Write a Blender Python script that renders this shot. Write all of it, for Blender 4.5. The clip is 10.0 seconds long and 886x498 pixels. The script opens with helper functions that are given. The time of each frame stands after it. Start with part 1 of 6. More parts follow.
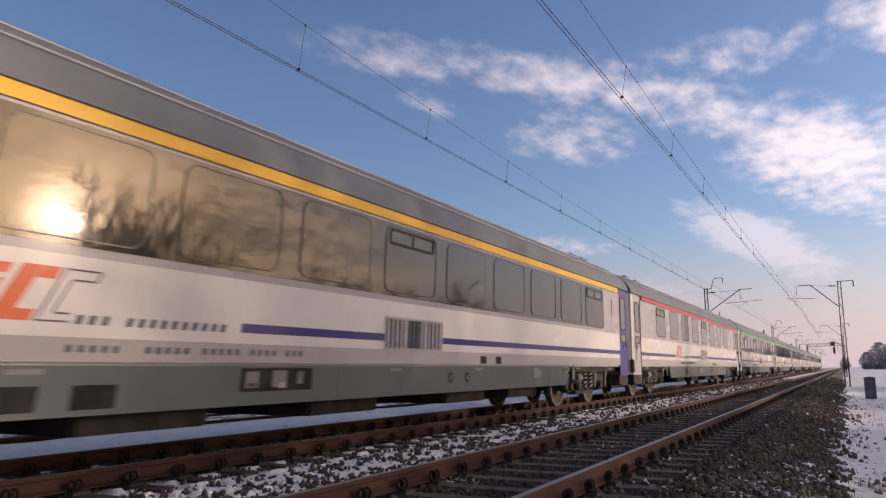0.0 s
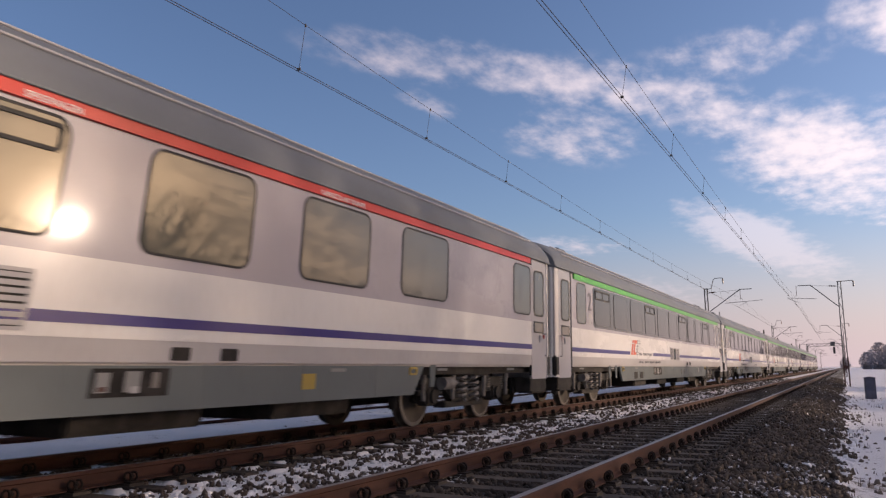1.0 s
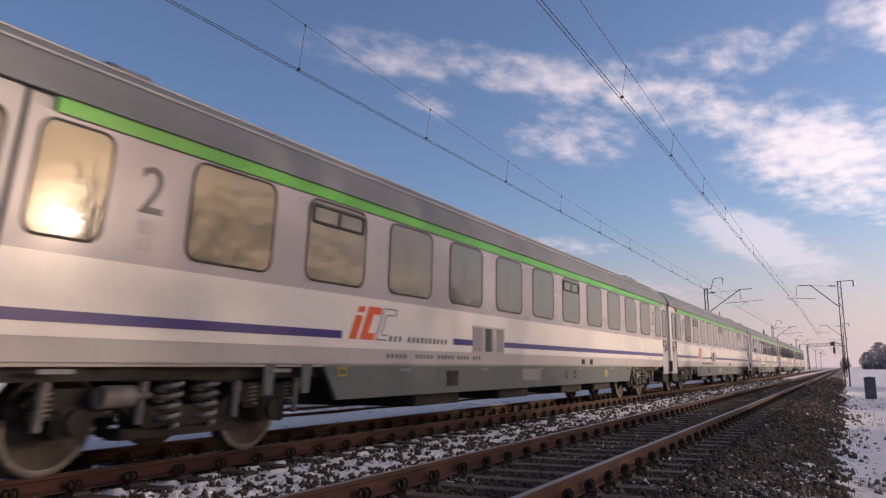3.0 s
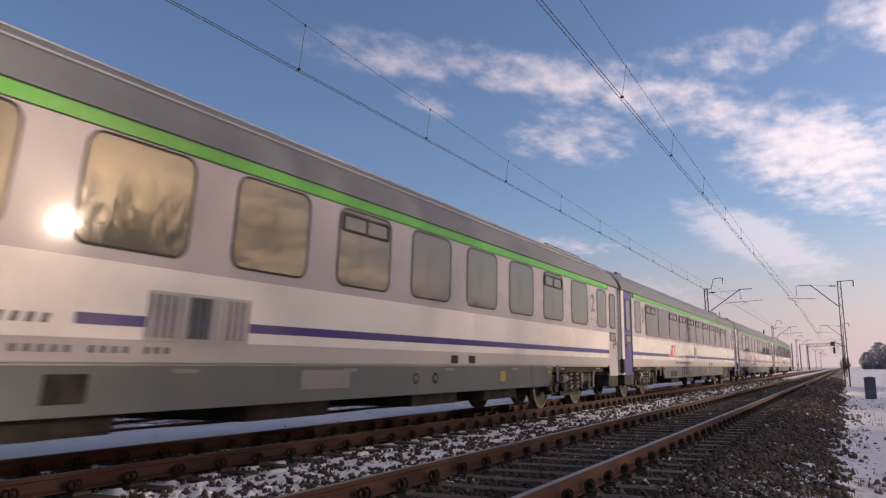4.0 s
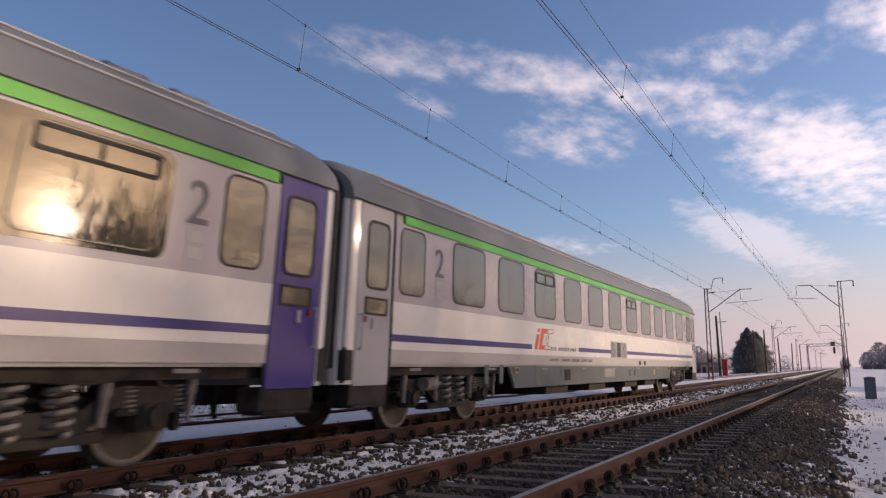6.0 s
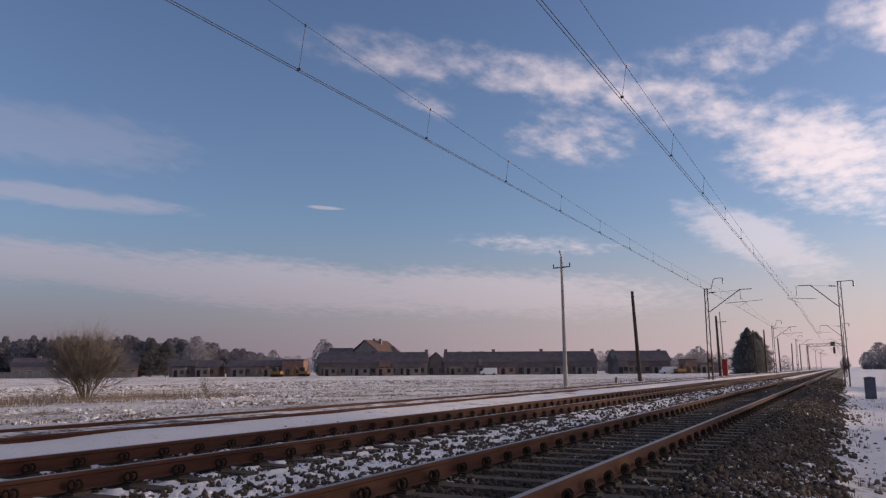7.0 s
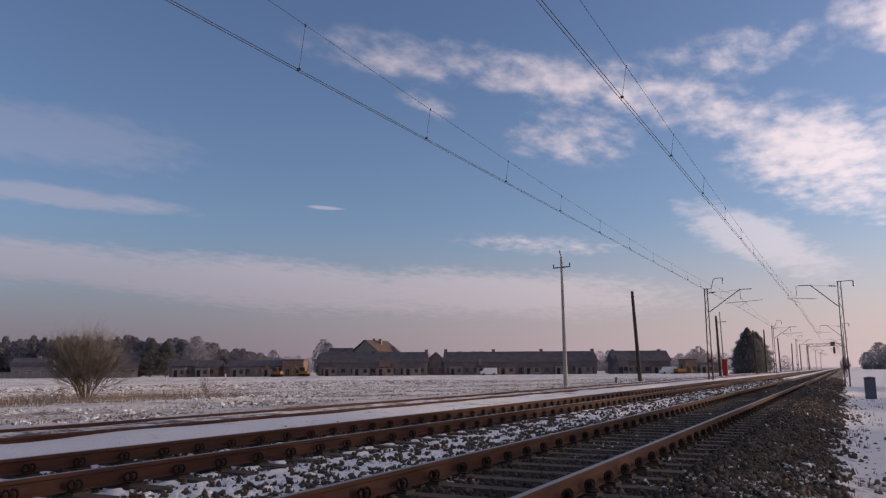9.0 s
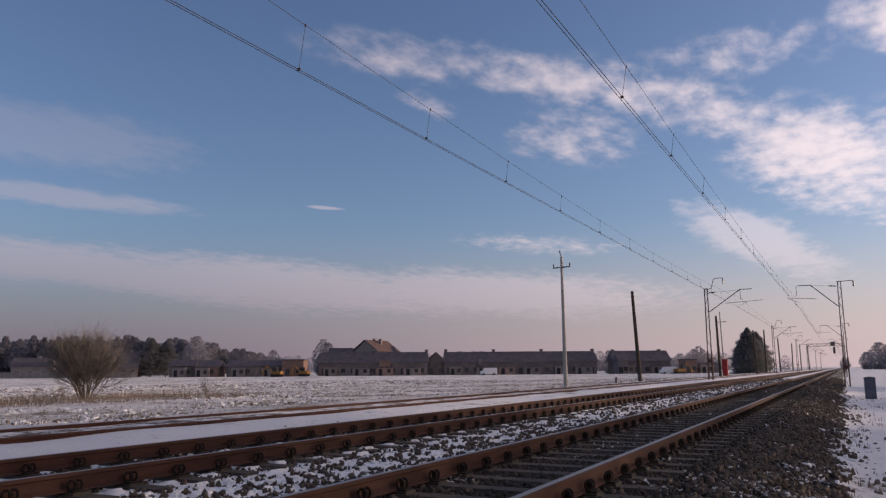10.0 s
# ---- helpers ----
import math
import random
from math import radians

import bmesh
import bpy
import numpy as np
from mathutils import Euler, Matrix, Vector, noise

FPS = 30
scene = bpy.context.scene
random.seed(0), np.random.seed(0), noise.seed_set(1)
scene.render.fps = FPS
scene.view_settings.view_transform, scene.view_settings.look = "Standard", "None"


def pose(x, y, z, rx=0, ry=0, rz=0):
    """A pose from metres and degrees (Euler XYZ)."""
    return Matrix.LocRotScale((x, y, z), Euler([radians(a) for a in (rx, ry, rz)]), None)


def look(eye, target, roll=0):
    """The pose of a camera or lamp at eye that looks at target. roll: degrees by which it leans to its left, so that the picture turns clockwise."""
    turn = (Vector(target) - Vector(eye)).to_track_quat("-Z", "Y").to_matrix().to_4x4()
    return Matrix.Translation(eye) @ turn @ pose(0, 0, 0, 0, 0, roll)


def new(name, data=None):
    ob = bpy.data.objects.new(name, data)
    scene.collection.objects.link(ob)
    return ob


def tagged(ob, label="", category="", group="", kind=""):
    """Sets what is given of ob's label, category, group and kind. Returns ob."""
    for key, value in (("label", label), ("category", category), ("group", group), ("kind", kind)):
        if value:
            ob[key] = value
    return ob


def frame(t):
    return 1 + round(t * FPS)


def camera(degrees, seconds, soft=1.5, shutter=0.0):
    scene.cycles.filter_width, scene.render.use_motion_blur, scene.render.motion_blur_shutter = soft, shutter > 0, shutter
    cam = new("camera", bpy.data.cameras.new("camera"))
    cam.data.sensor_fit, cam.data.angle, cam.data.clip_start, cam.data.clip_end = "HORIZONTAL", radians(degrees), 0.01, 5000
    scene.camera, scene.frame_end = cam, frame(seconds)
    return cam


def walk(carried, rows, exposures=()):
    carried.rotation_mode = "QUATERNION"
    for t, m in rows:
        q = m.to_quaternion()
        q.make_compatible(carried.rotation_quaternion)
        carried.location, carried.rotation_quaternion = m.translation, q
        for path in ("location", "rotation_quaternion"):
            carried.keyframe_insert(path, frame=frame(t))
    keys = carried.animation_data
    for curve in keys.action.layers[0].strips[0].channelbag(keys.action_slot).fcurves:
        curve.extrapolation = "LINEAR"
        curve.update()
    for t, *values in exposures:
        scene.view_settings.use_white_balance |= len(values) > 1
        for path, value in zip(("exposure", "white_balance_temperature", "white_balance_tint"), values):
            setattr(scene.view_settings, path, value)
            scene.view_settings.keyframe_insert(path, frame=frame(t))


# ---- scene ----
cam = camera(60.17, 10.0, soft=1.3, shutter=0.57)
# the sensor is read out from top to bottom while it is exposed
scene.cycles.rolling_shutter_type, scene.cycles.rolling_shutter_duration = "TOP", 0.12
EYE = (0.0, 0.0, 0.878)
YAW, PITCH, ROLL = 27.358, 8.953, -0.38
CAMERA_POSE = pose(*EYE, 0, 0, YAW) @ pose(0, 0, 0, 90 + PITCH) @ pose(0, 0, 0, 0, 0, ROLL)
walk(cam, [(0.0, CAMERA_POSE), (10.0, CAMERA_POSE)], exposures=[(t, e, k, 19.0) for t, e, k in ((0.0, 0.39, 6800.0), (1.0, 0.36, 6800.0), (2.6, 0.35, 6800.0), (4.4, 0.32, 6800.0), (5.6, 0.40, 6800.0), (6.8, 0.27, 6800.0), (7.0, 0.15, 6850.0), (7.4, 0.13, 6850.0), (10.0, 0.12, 6850.0))])

# ---- plan ----
TRACK_NEAR, TRACK_FAR, SIDING = -2.847, -6.932, -10.93   # centre lines of the three tracks
GAUGE = 1.507                                            # between rail head centres
SUN = Vector((0.796, 0.580, 0.173)).normalized()
SPEED = 33.28
FAR_END = 620.0
SUN_SIDE_TREES = [(24 + 3.7 * (i % 5) + (i * 7 % 4), 8 + 4.4 * i, (11.6 if i < 9 else 10.0) + (i * 5 % 7) * 0.7) for i in range(19)]


# ---- node helpers ----
class Nodes:
    """Short forms for building a node tree."""

    def __init__(self, tree):
        self.tree = tree
        tree.nodes.clear()

    def add(self, kind, **settings):
        n = self.tree.nodes.new(kind)
        for k, v in settings.items():
            if k == "ins":
                for slot, value in v.items():
                    self.put(n.inputs[slot], value)
            elif k == "operation":
                n.operation = v
            elif k == "blend":
                n.blend_type = v
            elif k == "data":
                n.data_type = v
        return n

    def put(self, socket, value):
        if isinstance(value, bpy.types.NodeSocket):
            self.tree.links.new(value, socket)
        else:
            socket.default_value = value

    def math(self, op, a, b=0.0, c=0.0, clamp=False):
        n = self.tree.nodes.new("ShaderNodeMath")
        n.operation, n.use_clamp = op, clamp
        for i, v in enumerate((a, b, c)):
            self.put(n.inputs[i], v)
        return n.outputs[0]

    def noise(self, vector, scale, detail=4.0, rough=0.55, distortion=0.0):
        n = self.tree.nodes.new("ShaderNodeTexNoise")
        self.put(n.inputs["Vector"], vector)
        for k, v in (("Scale", scale), ("Detail", detail), ("Roughness", rough), ("Distortion", distortion)):
            n.inputs[k].default_value = v
        return n.outputs["Fac"]

    def ramp(self, fac, lo, hi):
        n = self.tree.nodes.new("ShaderNodeMapRange")
        n.interpolation_type = "SMOOTHSTEP"
        self.put(n.inputs[0], fac)
        n.inputs[1].default_value, n.inputs[2].default_value = lo, hi
        return n.outputs[0]

    def mix(self, fac, a, b, blend="MIX"):
        n = self.tree.nodes.new("ShaderNodeMix")
        n.data_type, n.blend_type = "RGBA", blend
        self.put(n.inputs[0], fac)
        self.put(n.inputs[6], (*a, 1) if isinstance(a, tuple) and len(a) == 3 else a)
        self.put(n.inputs[7], (*b, 1) if isinstance(b, tuple) and len(b) == 3 else b)
        return n.outputs[2]

    def scaled(self, vector, s):
        n = self.tree.nodes.new("ShaderNodeVectorMath")
        n.operation = "MULTIPLY"
        self.put(n.inputs[0], vector)
        n.inputs[1].default_value = s
        return n.outputs[0]

    def bump(self, height, strength, distance):
        n = self.tree.nodes.new("ShaderNodeBump")
        n.inputs["Strength"].default_value, n.inputs["Distance"].default_value = strength, distance
        self.put(n.inputs["Height"], height)
        return n.outputs[0]

    def coords(self, world=False):
        if world:
            return self.tree.nodes.new("ShaderNodeNewGeometry").outputs["Position"]
        return self.tree.nodes.new("ShaderNodeTexCoord").outputs["Object"]

    def finish(self, color, rough=0.7, metal=0.0, normal=None, coat=0.0, specular=0.5, ior=1.45):
        b = self.tree.nodes.new("ShaderNodeBsdfPrincipled")
        self.put(b.inputs["Base Color"], (*color, 1) if isinstance(color, tuple) and len(color) == 3 else color)
        self.put(b.inputs["Roughness"], rough)
        self.put(b.inputs["Metallic"], metal)
        b.inputs["Coat Weight"].default_value = coat
        b.inputs["Coat Roughness"].default_value = 0.06
        b.inputs["Specular IOR Level"].default_value = specular
        b.inputs["IOR"].default_value = ior
        if normal is not None:
            self.put(b.inputs["Normal"], normal)
        out = self.tree.nodes.new("ShaderNodeOutputMaterial")
        self.tree.links.new(b.outputs[0], out.inputs[0])
        return b


def material(name):
    m = bpy.data.materials.new(name)
    m.use_nodes = True
    return m, Nodes(m.node_tree)


# ---- sky and sun ----
def build_sky():
    world = bpy.data.worlds.new("winter_sky")
    scene.world = world
    world.use_nodes = True
    n = Nodes(world.node_tree)
    sky = n.tree.nodes.new("ShaderNodeTexSky")
    sky.sky_type, sky.sun_disc = "NISHITA", False
    sky.sun_elevation, sky.sun_rotation = math.asin(SUN.z), math.atan2(SUN.x, SUN.y)
    sky.air_density, sky.dust_density, sky.ozone_density = SKY_AIR, SKY_DUST, SKY_OZONE
    way = n.tree.nodes.new("ShaderNodeTexCoord").outputs["Generated"]
    sep = n.tree.nodes.new("ShaderNodeSeparateXYZ")
    n.put(sep.inputs[0], way)
    x, y, z = sep.outputs
    azimuth = n.math("MULTIPLY", n.math("ARCTAN2", x, y), 57.2958)      # degrees clockwise from the track's line
    height = n.math("MULTIPLY", n.math("ARCSINE", z), 57.2958)

    def bank(az, el, half_az, half_el, lean=0.0):
        """A soft oval field of cloud, 1 in its middle."""
        da = n.math("SUBTRACT", azimuth, az)
        de = n.math("SUBTRACT", n.math("SUBTRACT", height, el), n.math("MULTIPLY", da, lean))
        d = n.math("ADD", n.math("POWER", n.math("ABSOLUTE", n.math("DIVIDE", da, half_az)), 2.0), n.math("POWER", n.math("ABSOLUTE", n.math("DIVIDE", de, half_el)), 2.0))
        return n.math("SUBTRACT", 1.0, n.math("SQRT", d))

    # cloud texture on a high level sheet, drawn out along the wind
    flat = n.tree.nodes.new("ShaderNodeCombineXYZ")
    lift = n.math("ADD", n.math("MAXIMUM", z, 0.0), 0.09)
    n.put(flat.inputs[0], n.math("DIVIDE", x, lift))
    n.put(flat.inputs[1], n.math("DIVIDE", y, lift))
    wisps = n.noise(n.scaled(flat.outputs[0], (1.0, 0.6, 1.0)), 2.2, 6.0, 0.56, 0.15)
    puffs = n.noise(n.scaled(flat.outputs[0], (1.0, 0.62, 1.0)), 13.0, 6.0, 0.56, 0.0)
    texture = n.math("ADD", n.math("MULTIPLY", wisps, 0.45), n.math("MULTIPLY", puffs, 0.55))
    field = None
    for spec in CLOUD_BANKS:
        one = n.math("MULTIPLY", n.math("MULTIPLY", n.math("MAXIMUM", bank(*spec[:5]), 0.0), 1.35, clamp=True), spec[5])
        field = one if field is None else n.math("MAXIMUM", field, one)
    ragged = n.math("ADD", n.math("SUBTRACT", field, 0.60), n.math("MULTIPLY", n.math("SUBTRACT", texture, 0.5), 3.9))
    amount = n.math("MULTIPLY", n.ramp(ragged, -0.55, 1.05), n.ramp(field, 0.0, 0.40))
    amount = n.math("MULTIPLY", amount, n.ramp(height, -1.0, 2.5))
    for az, el, half_az, half_el, lean, weight in SMOOTH_BANKS:
        # even sheets without texture but along their ragged edge
        sheet = n.ramp(n.math("ADD", bank(az, el, half_az, half_el, lean), n.math("MULTIPLY", n.math("SUBTRACT", texture, 0.5), 1.5)), 0.0, 0.62)
        amount = n.math("MAXIMUM", amount, n.math("MULTIPLY", sheet, weight))
    # haze low over the land
    side = n.ramp(azimuth, -60.0, 25.0)
    # the sky brightens to gold round the low sun
    from_sun = n.math("ABSOLUTE", n.math("SUBTRACT", azimuth, 53.9))
    gold = n.ramp(from_sun, 34.0, 2.0)
    glow = n.mix(n.ramp(texture, 0.40, 0.60), tuple(0.24 * v for v in GLOW), tuple(1.0 * v for v in GLOW))
    haze_colour = n.mix(gold, n.mix(side, HAZE_AWAY, HAZE_TOWARDS), glow)
    cloud_colour = n.mix(gold, n.mix(side, CLOUD_AWAY, CLOUD_TOWARDS), glow)
    colour = n.mix(n.math("MULTIPLY", amount, 0.84), n.mix(1.0, sky.outputs[0], SKY_TINT, "MULTIPLY"), cloud_colour)
    haze = n.math("MULTIPLY", n.ramp(n.math("SUBTRACT", height, n.math("MULTIPLY", gold, 14.0)), 11.5, -1.0), 0.92)
    colour = n.mix(haze, colour, haze_colour)
    # aureole close round the sun
    off = n.math("SQRT", n.math("ADD", n.math("POWER", from_sun, 2.0), n.math("POWER", n.math("ABSOLUTE", n.math("SUBTRACT", height, math.degrees(math.asin(SUN.z)))), 2.0)))
    ring = n.math("POWER", n.ramp(off, 15.0, 0.5), 2.0)
    colour = n.mix(ring, colour, tuple(2.6 * v for v in GLOW))
    core = n.math("POWER", n.ramp(off, 5.6, 0.3), 2.6)
    colour = n.mix(core, colour, (330.0, 245.0, 160.0))
    back = n.tree.nodes.new("ShaderNodeBackground")
    n.put(back.inputs[0], colour)
    back.inputs[1].default_value = SKY_STRENGTH
    out = n.tree.nodes.new("ShaderNodeOutputWorld")
    n.tree.links.new(back.outputs[0], out.inputs[0])

    lamp = bpy.data.lights.new("sun", "SUN")
    lamp.energy, lamp.angle, lamp.color = SUN_STRENGTH, radians(0.6), (1.0, 0.82, 0.62)
    sun = new("sun", lamp)
    sun.matrix_world = look(SUN * 300, (0, 0, 0))


SKY_STRENGTH, SUN_STRENGTH = 0.13, 2.35
SKY_AIR, SKY_DUST, SKY_OZONE = 1.0, 1.2, 3.0
SKY_TINT = (1.03, 1.0, 1.09)
HAZE_AWAY, HAZE_TOWARDS = (1.28, 1.13, 1.62), (4.9, 4.1, 4.3)
CLOUD_AWAY, CLOUD_TOWARDS = (3.5, 3.25, 3.7), (7.7, 7.0, 7.05)
GLOW = (36.0, 24.5, 14.0)
# azimuth, height, half width, half height (degrees), lean, weight
CLOUD_BANKS = [
    (-28.5, 22.9, 12.0, 2.3, -0.10, 0.78),
    (-20.0, 21.4, 11.0, 2.3, -0.18, 0.80),
    (-12.0, 19.6, 10.0, 3.0, -0.24, 0.74),
    (-17.5, 17.0, 7.0, 2.8, -0.10, 0.60),
    (-5.5, 17.2, 7.0, 3.0, -0.35, 0.90),
    (0.0, 14.0, 8.5, 4.8, -0.30, 1.30),
    (7.0, 12.4, 11.0, 5.4, -0.15, 1.28),
    (5.5, 21.8, 5.5, 2.8, -0.30, 1.20),
    (-5.0, 21.6, 9.0, 2.4, 0.0, 0.58),
    (-28.3, 19.6, 3.4, 1.2, -0.35, 0.68),
    (-20.0, 9.2, 9.0, 1.0, -0.08, 0.66),
    # banks off to the side and behind, weighted to brighten the coach sides
    (24.0, 17.0, 16.0, 10.0, 0.0, 1.05),
    (75.0, 16.0, 34.0, 13.0, 0.0, 1.35),
    (150.0, 14.0, 50.0, 11.0, 0.0, 1.3),
    # unseen veil overhead, added for more neutral light on the ground
    (0.0, 74.0, 600.0, 38.0, 0.0, 0.80),
]
SMOOTH_BANKS = [
    (-57.0, 7.3, 22.0, 1.9, -0.03, 0.62),
    (-40.0, 6.2, 22.0, 2.3, -0.06, 0.66),
    (-24.0, 5.6, 17.0, 2.2, -0.05, 0.62),
    (-4.8, 8.9, 6.5, 2.3, -0.42, 0.55),
    (-55.0, 11.7, 12.0, 0.9, -0.04, 0.42),
    (-56.0, 15.6, 12.0, 2.6, -0.05, 0.22),
    (-36.3, 11.95, 1.5, 0.16, -0.05, 0.55),
]
build_sky()


# ---- materials ----
def paint(name, colour, rough=0.3, dirt=0.25, dirt_colour=(0.16, 0.14, 0.12), coat=0.3):
    """Vehicle paint with road film and faint streaks."""
    m, n = material(name)
    p = n.coords()
    film = n.ramp(n.noise(n.scaled(p, (1, 0.35, 1)), 1.1, 5), 0.4, 0.75)
    grain = n.ramp(n.noise(n.scaled(p, (6, 6, 1)), 5.0, 6), 0.45, 0.8)
    fac = n.math("MULTIPLY", n.math("ADD", n.math("MULTIPLY", film, 0.6), n.math("MULTIPLY", grain, 0.4)), dirt)
    r = n.math("ADD", n.math("MULTIPLY", fac, 0.5), rough)
    waves = n.noise(n.scaled(p, (1, 0.8, 1)), 1.6, 2)
    n.finish(n.mix(fac, colour, dirt_colour), r, 0, n.bump(waves, 0.03, 0.04), coat * 0.5, coat * 0.3)
    return m


def rough_surface(name, a, b, scale, rough=0.85, bump=0.4, depth=0.02, metal=0.0, world=False, fine=None, c=None):
    """Two colours over two scales of grain, with relief."""
    m, n = material(name)
    p = n.coords(world)
    big = n.ramp(n.noise(p, scale, 5), 0.35, 0.65)
    small = n.noise(p, fine or scale * 9, 6, 0.65)
    col = n.mix(big, a, b)
    col = n.mix(n.math("MULTIPLY", n.ramp(small, 0.5, 0.75), 0.6), col, c or tuple(v * 0.55 for v in a))
    n.finish(col, rough, metal, n.bump(small, bump, depth), 0.0, 0.2)
    return m


def glass(name, colour, rough=0.022, specular=0.5):
    """Tinted window pane, slightly wavy, over a dark interior."""
    m, n = material(name)
    p = n.coords()
    inside = n.ramp(n.noise(n.scaled(p, (1, 1, 0.6)), 0.9, 2), 0.35, 0.7)
    waves = n.math("ADD", n.noise(p, 1.4, 2), n.math("MULTIPLY", n.noise(n.scaled(p, (1, 0.6, 1.7)), 8.0, 3), 0.42))
    n.finish(n.mix(inside, colour, tuple(v * 0.55 for v in colour)), rough, 0.0, n.bump(waves, 0.05, 0.02), 0.0, specular, 1.52)
    return m


def twig_mass(name, a, b, scale):
    """Clumps of fine twigs or needles that let part of the light through."""
    m, n = material(name)
    p = n.coords()
    col = n.mix(n.ramp(n.noise(p, scale, 5), 0.35, 0.65), a, b)
    skin = n.tree.nodes.new("ShaderNodeBsdfDiffuse")
    through_light = n.tree.nodes.new("ShaderNodeBsdfTranslucent")
    n.put(skin.inputs[0], col)
    n.put(through_light.inputs[0], col)
    both = n.tree.nodes.new("ShaderNodeMixShader")
    both.inputs[0].default_value = 0.45
    n.tree.links.new(skin.outputs[0], both.inputs[1])
    n.tree.links.new(through_light.outputs[0], both.inputs[2])
    out = n.tree.nodes.new("ShaderNodeOutputMaterial")
    n.tree.links.new(both.outputs[0], out.inputs[0])
    return m


WHITE = paint("white_coach_paint", (0.64, 0.625, 0.595), 0.24, 0.30)
LILAC = paint("pale_grey_coach_paint", (0.36, 0.338, 0.358), 0.26, 0.24)
SILL_GREY = paint("dusty_sill_paint", (0.40, 0.385, 0.375), 0.40, 0.4, coat=0.12)
ROOF_GREY = paint("roof_grey_paint", (0.165, 0.178, 0.190), 0.42, 0.35, (0.10, 0.095, 0.09), 0.1)
SKIRT_GREY = paint("skirt_grey_paint", (0.13, 0.146, 0.146), 0.45, 0.45, (0.10, 0.095, 0.085), 0.06)
BOX_GREY = paint("pale_box_paint", (0.24, 0.24, 0.23), 0.5, 0.6, (0.10, 0.09, 0.08), 0.06)
NAVY = paint("navy_paint", (0.035, 0.03, 0.16), 0.28, 0.15)
DOOR_BLUE = paint("violet_blue_door_paint", (0.045, 0.032, 0.19), 0.28, 0.2)
DOOR_GREY = paint("grey_door_paint", (0.35, 0.345, 0.355), 0.3, 0.35)
STRIPE = {"green": paint("green_stripe_paint", (0.075, 0.37, 0.05), 0.28, 0.14), "yellow": paint("yellow_stripe_paint", (0.70, 0.40, 0.03), 0.28, 0.12),
          "red": paint("red_stripe_paint", (0.52, 0.035, 0.03), 0.28, 0.12)}
LOGO_RED = paint("orange_red_lettering", (0.60, 0.09, 0.03), 0.3, 0.1)
LOGO_GREY = paint("grey_lettering", (0.105, 0.105, 0.12), 0.4, 0.1, coat=0.1)
PALE_MARK = paint("pale_lettering", (0.75, 0.72, 0.70), 0.35, 0.1)
SIGNAL_YELLOW = paint("yellow_marking_paint", (0.34, 0.245, 0.055), 0.4, 0.5)
SIGN_AMBER = glass("amber_display_glass", (0.16, 0.13, 0.09))
DARK_GLASS = glass("dark_window_band", (0.030, 0.030, 0.028))
PANE_GLASS = glass("tinted_window_pane", (0.085, 0.088, 0.075))
FOLD_GREY = rough_surface("dusty_gangway_cloth", (0.045, 0.045, 0.047), (0.07, 0.068, 0.068), 4, 0.7, 0.2, 0.01)
DIGIT_GREY = paint("pale_grey_figure_paint", (0.15, 0.145, 0.155), 0.4, 0.1, coat=0.1)
SEAL = rough_surface("satin_grey_pane_seal", (0.035, 0.033, 0.030), (0.055, 0.052, 0.047), 5, 0.30, 0.05, 0.002)
TYRE_STEEL = rough_surface("run_bright_tyre_steel", (0.22, 0.20, 0.18), (0.15, 0.135, 0.12), 4, 0.42, 0.1, 0.002, 0.5)
RUBBER = rough_surface("black_rubber", (0.018, 0.018, 0.018), (0.03, 0.03, 0.03), 4, 0.6, 0.1)
UNDERFRAME = rough_surface("grimy_running_gear", (0.015, 0.0135, 0.012), (0.036, 0.032, 0.028), 3, 0.75, 0.4, 0.01)
SPRING = rough_surface("grey_spring_steel", (0.19, 0.178, 0.165), (0.11, 0.10, 0.092), 5, 0.6, 0.2, 0.005, 0.1)
WHEEL_STEEL = rough_surface("worn_wheel_steel", (0.075, 0.064, 0.053), (0.045, 0.038, 0.032), 3, 0.75, 0.2, 0.004, 0.1)


def rail_steel(name, rust_a, rust_b, polished):
    """Rusty rail, run bright along the middle of its head."""
    m, n = material(name)
    p = n.coords(True)
    rust = n.mix(n.ramp(n.noise(n.scaled(p, (4, 0.7, 4)), 2.0, 6), 0.35, 0.65), rust_a, rust_b)
    geo = n.tree.nodes.new("ShaderNodeNewGeometry")
    sep = n.tree.nodes.new("ShaderNodeSeparateXYZ")
    n.put(sep.inputs[0], geo.outputs["Normal"])
    pos = n.tree.nodes.new("ShaderNodeSeparateXYZ")
    n.put(pos.inputs[0], p)
    top = n.math("MULTIPLY", n.ramp(sep.outputs[2], 0.75, 0.98), n.ramp(pos.outputs[2], -0.03, -0.012))
    shine = n.math("MULTIPLY", top, polished)
    col = n.mix(shine, rust, (0.30, 0.29, 0.29))
    rough = n.math("SUBTRACT", 0.78, n.math("MULTIPLY", shine, 0.46))
    n.finish(col, rough, n.math("MULTIPLY", shine, 0.85), n.bump(n.noise(p, 60, 5), 0.25, 0.004), 0.0, 0.18)
    return m


RAIL = rail_steel("running_rail_steel", (0.046, 0.0225, 0.0175), (0.070, 0.032, 0.024), 0.75)
SIDING_RAIL = rail_steel("rusty_siding_rail", (0.044, 0.018, 0.013), (0.066, 0.027, 0.019), 0.0)
FASTENER = rough_surface("rusty_fastener", (0.013, 0.009, 0.008), (0.026, 0.016, 0.012), 12, 0.8, 0.4, 0.004)


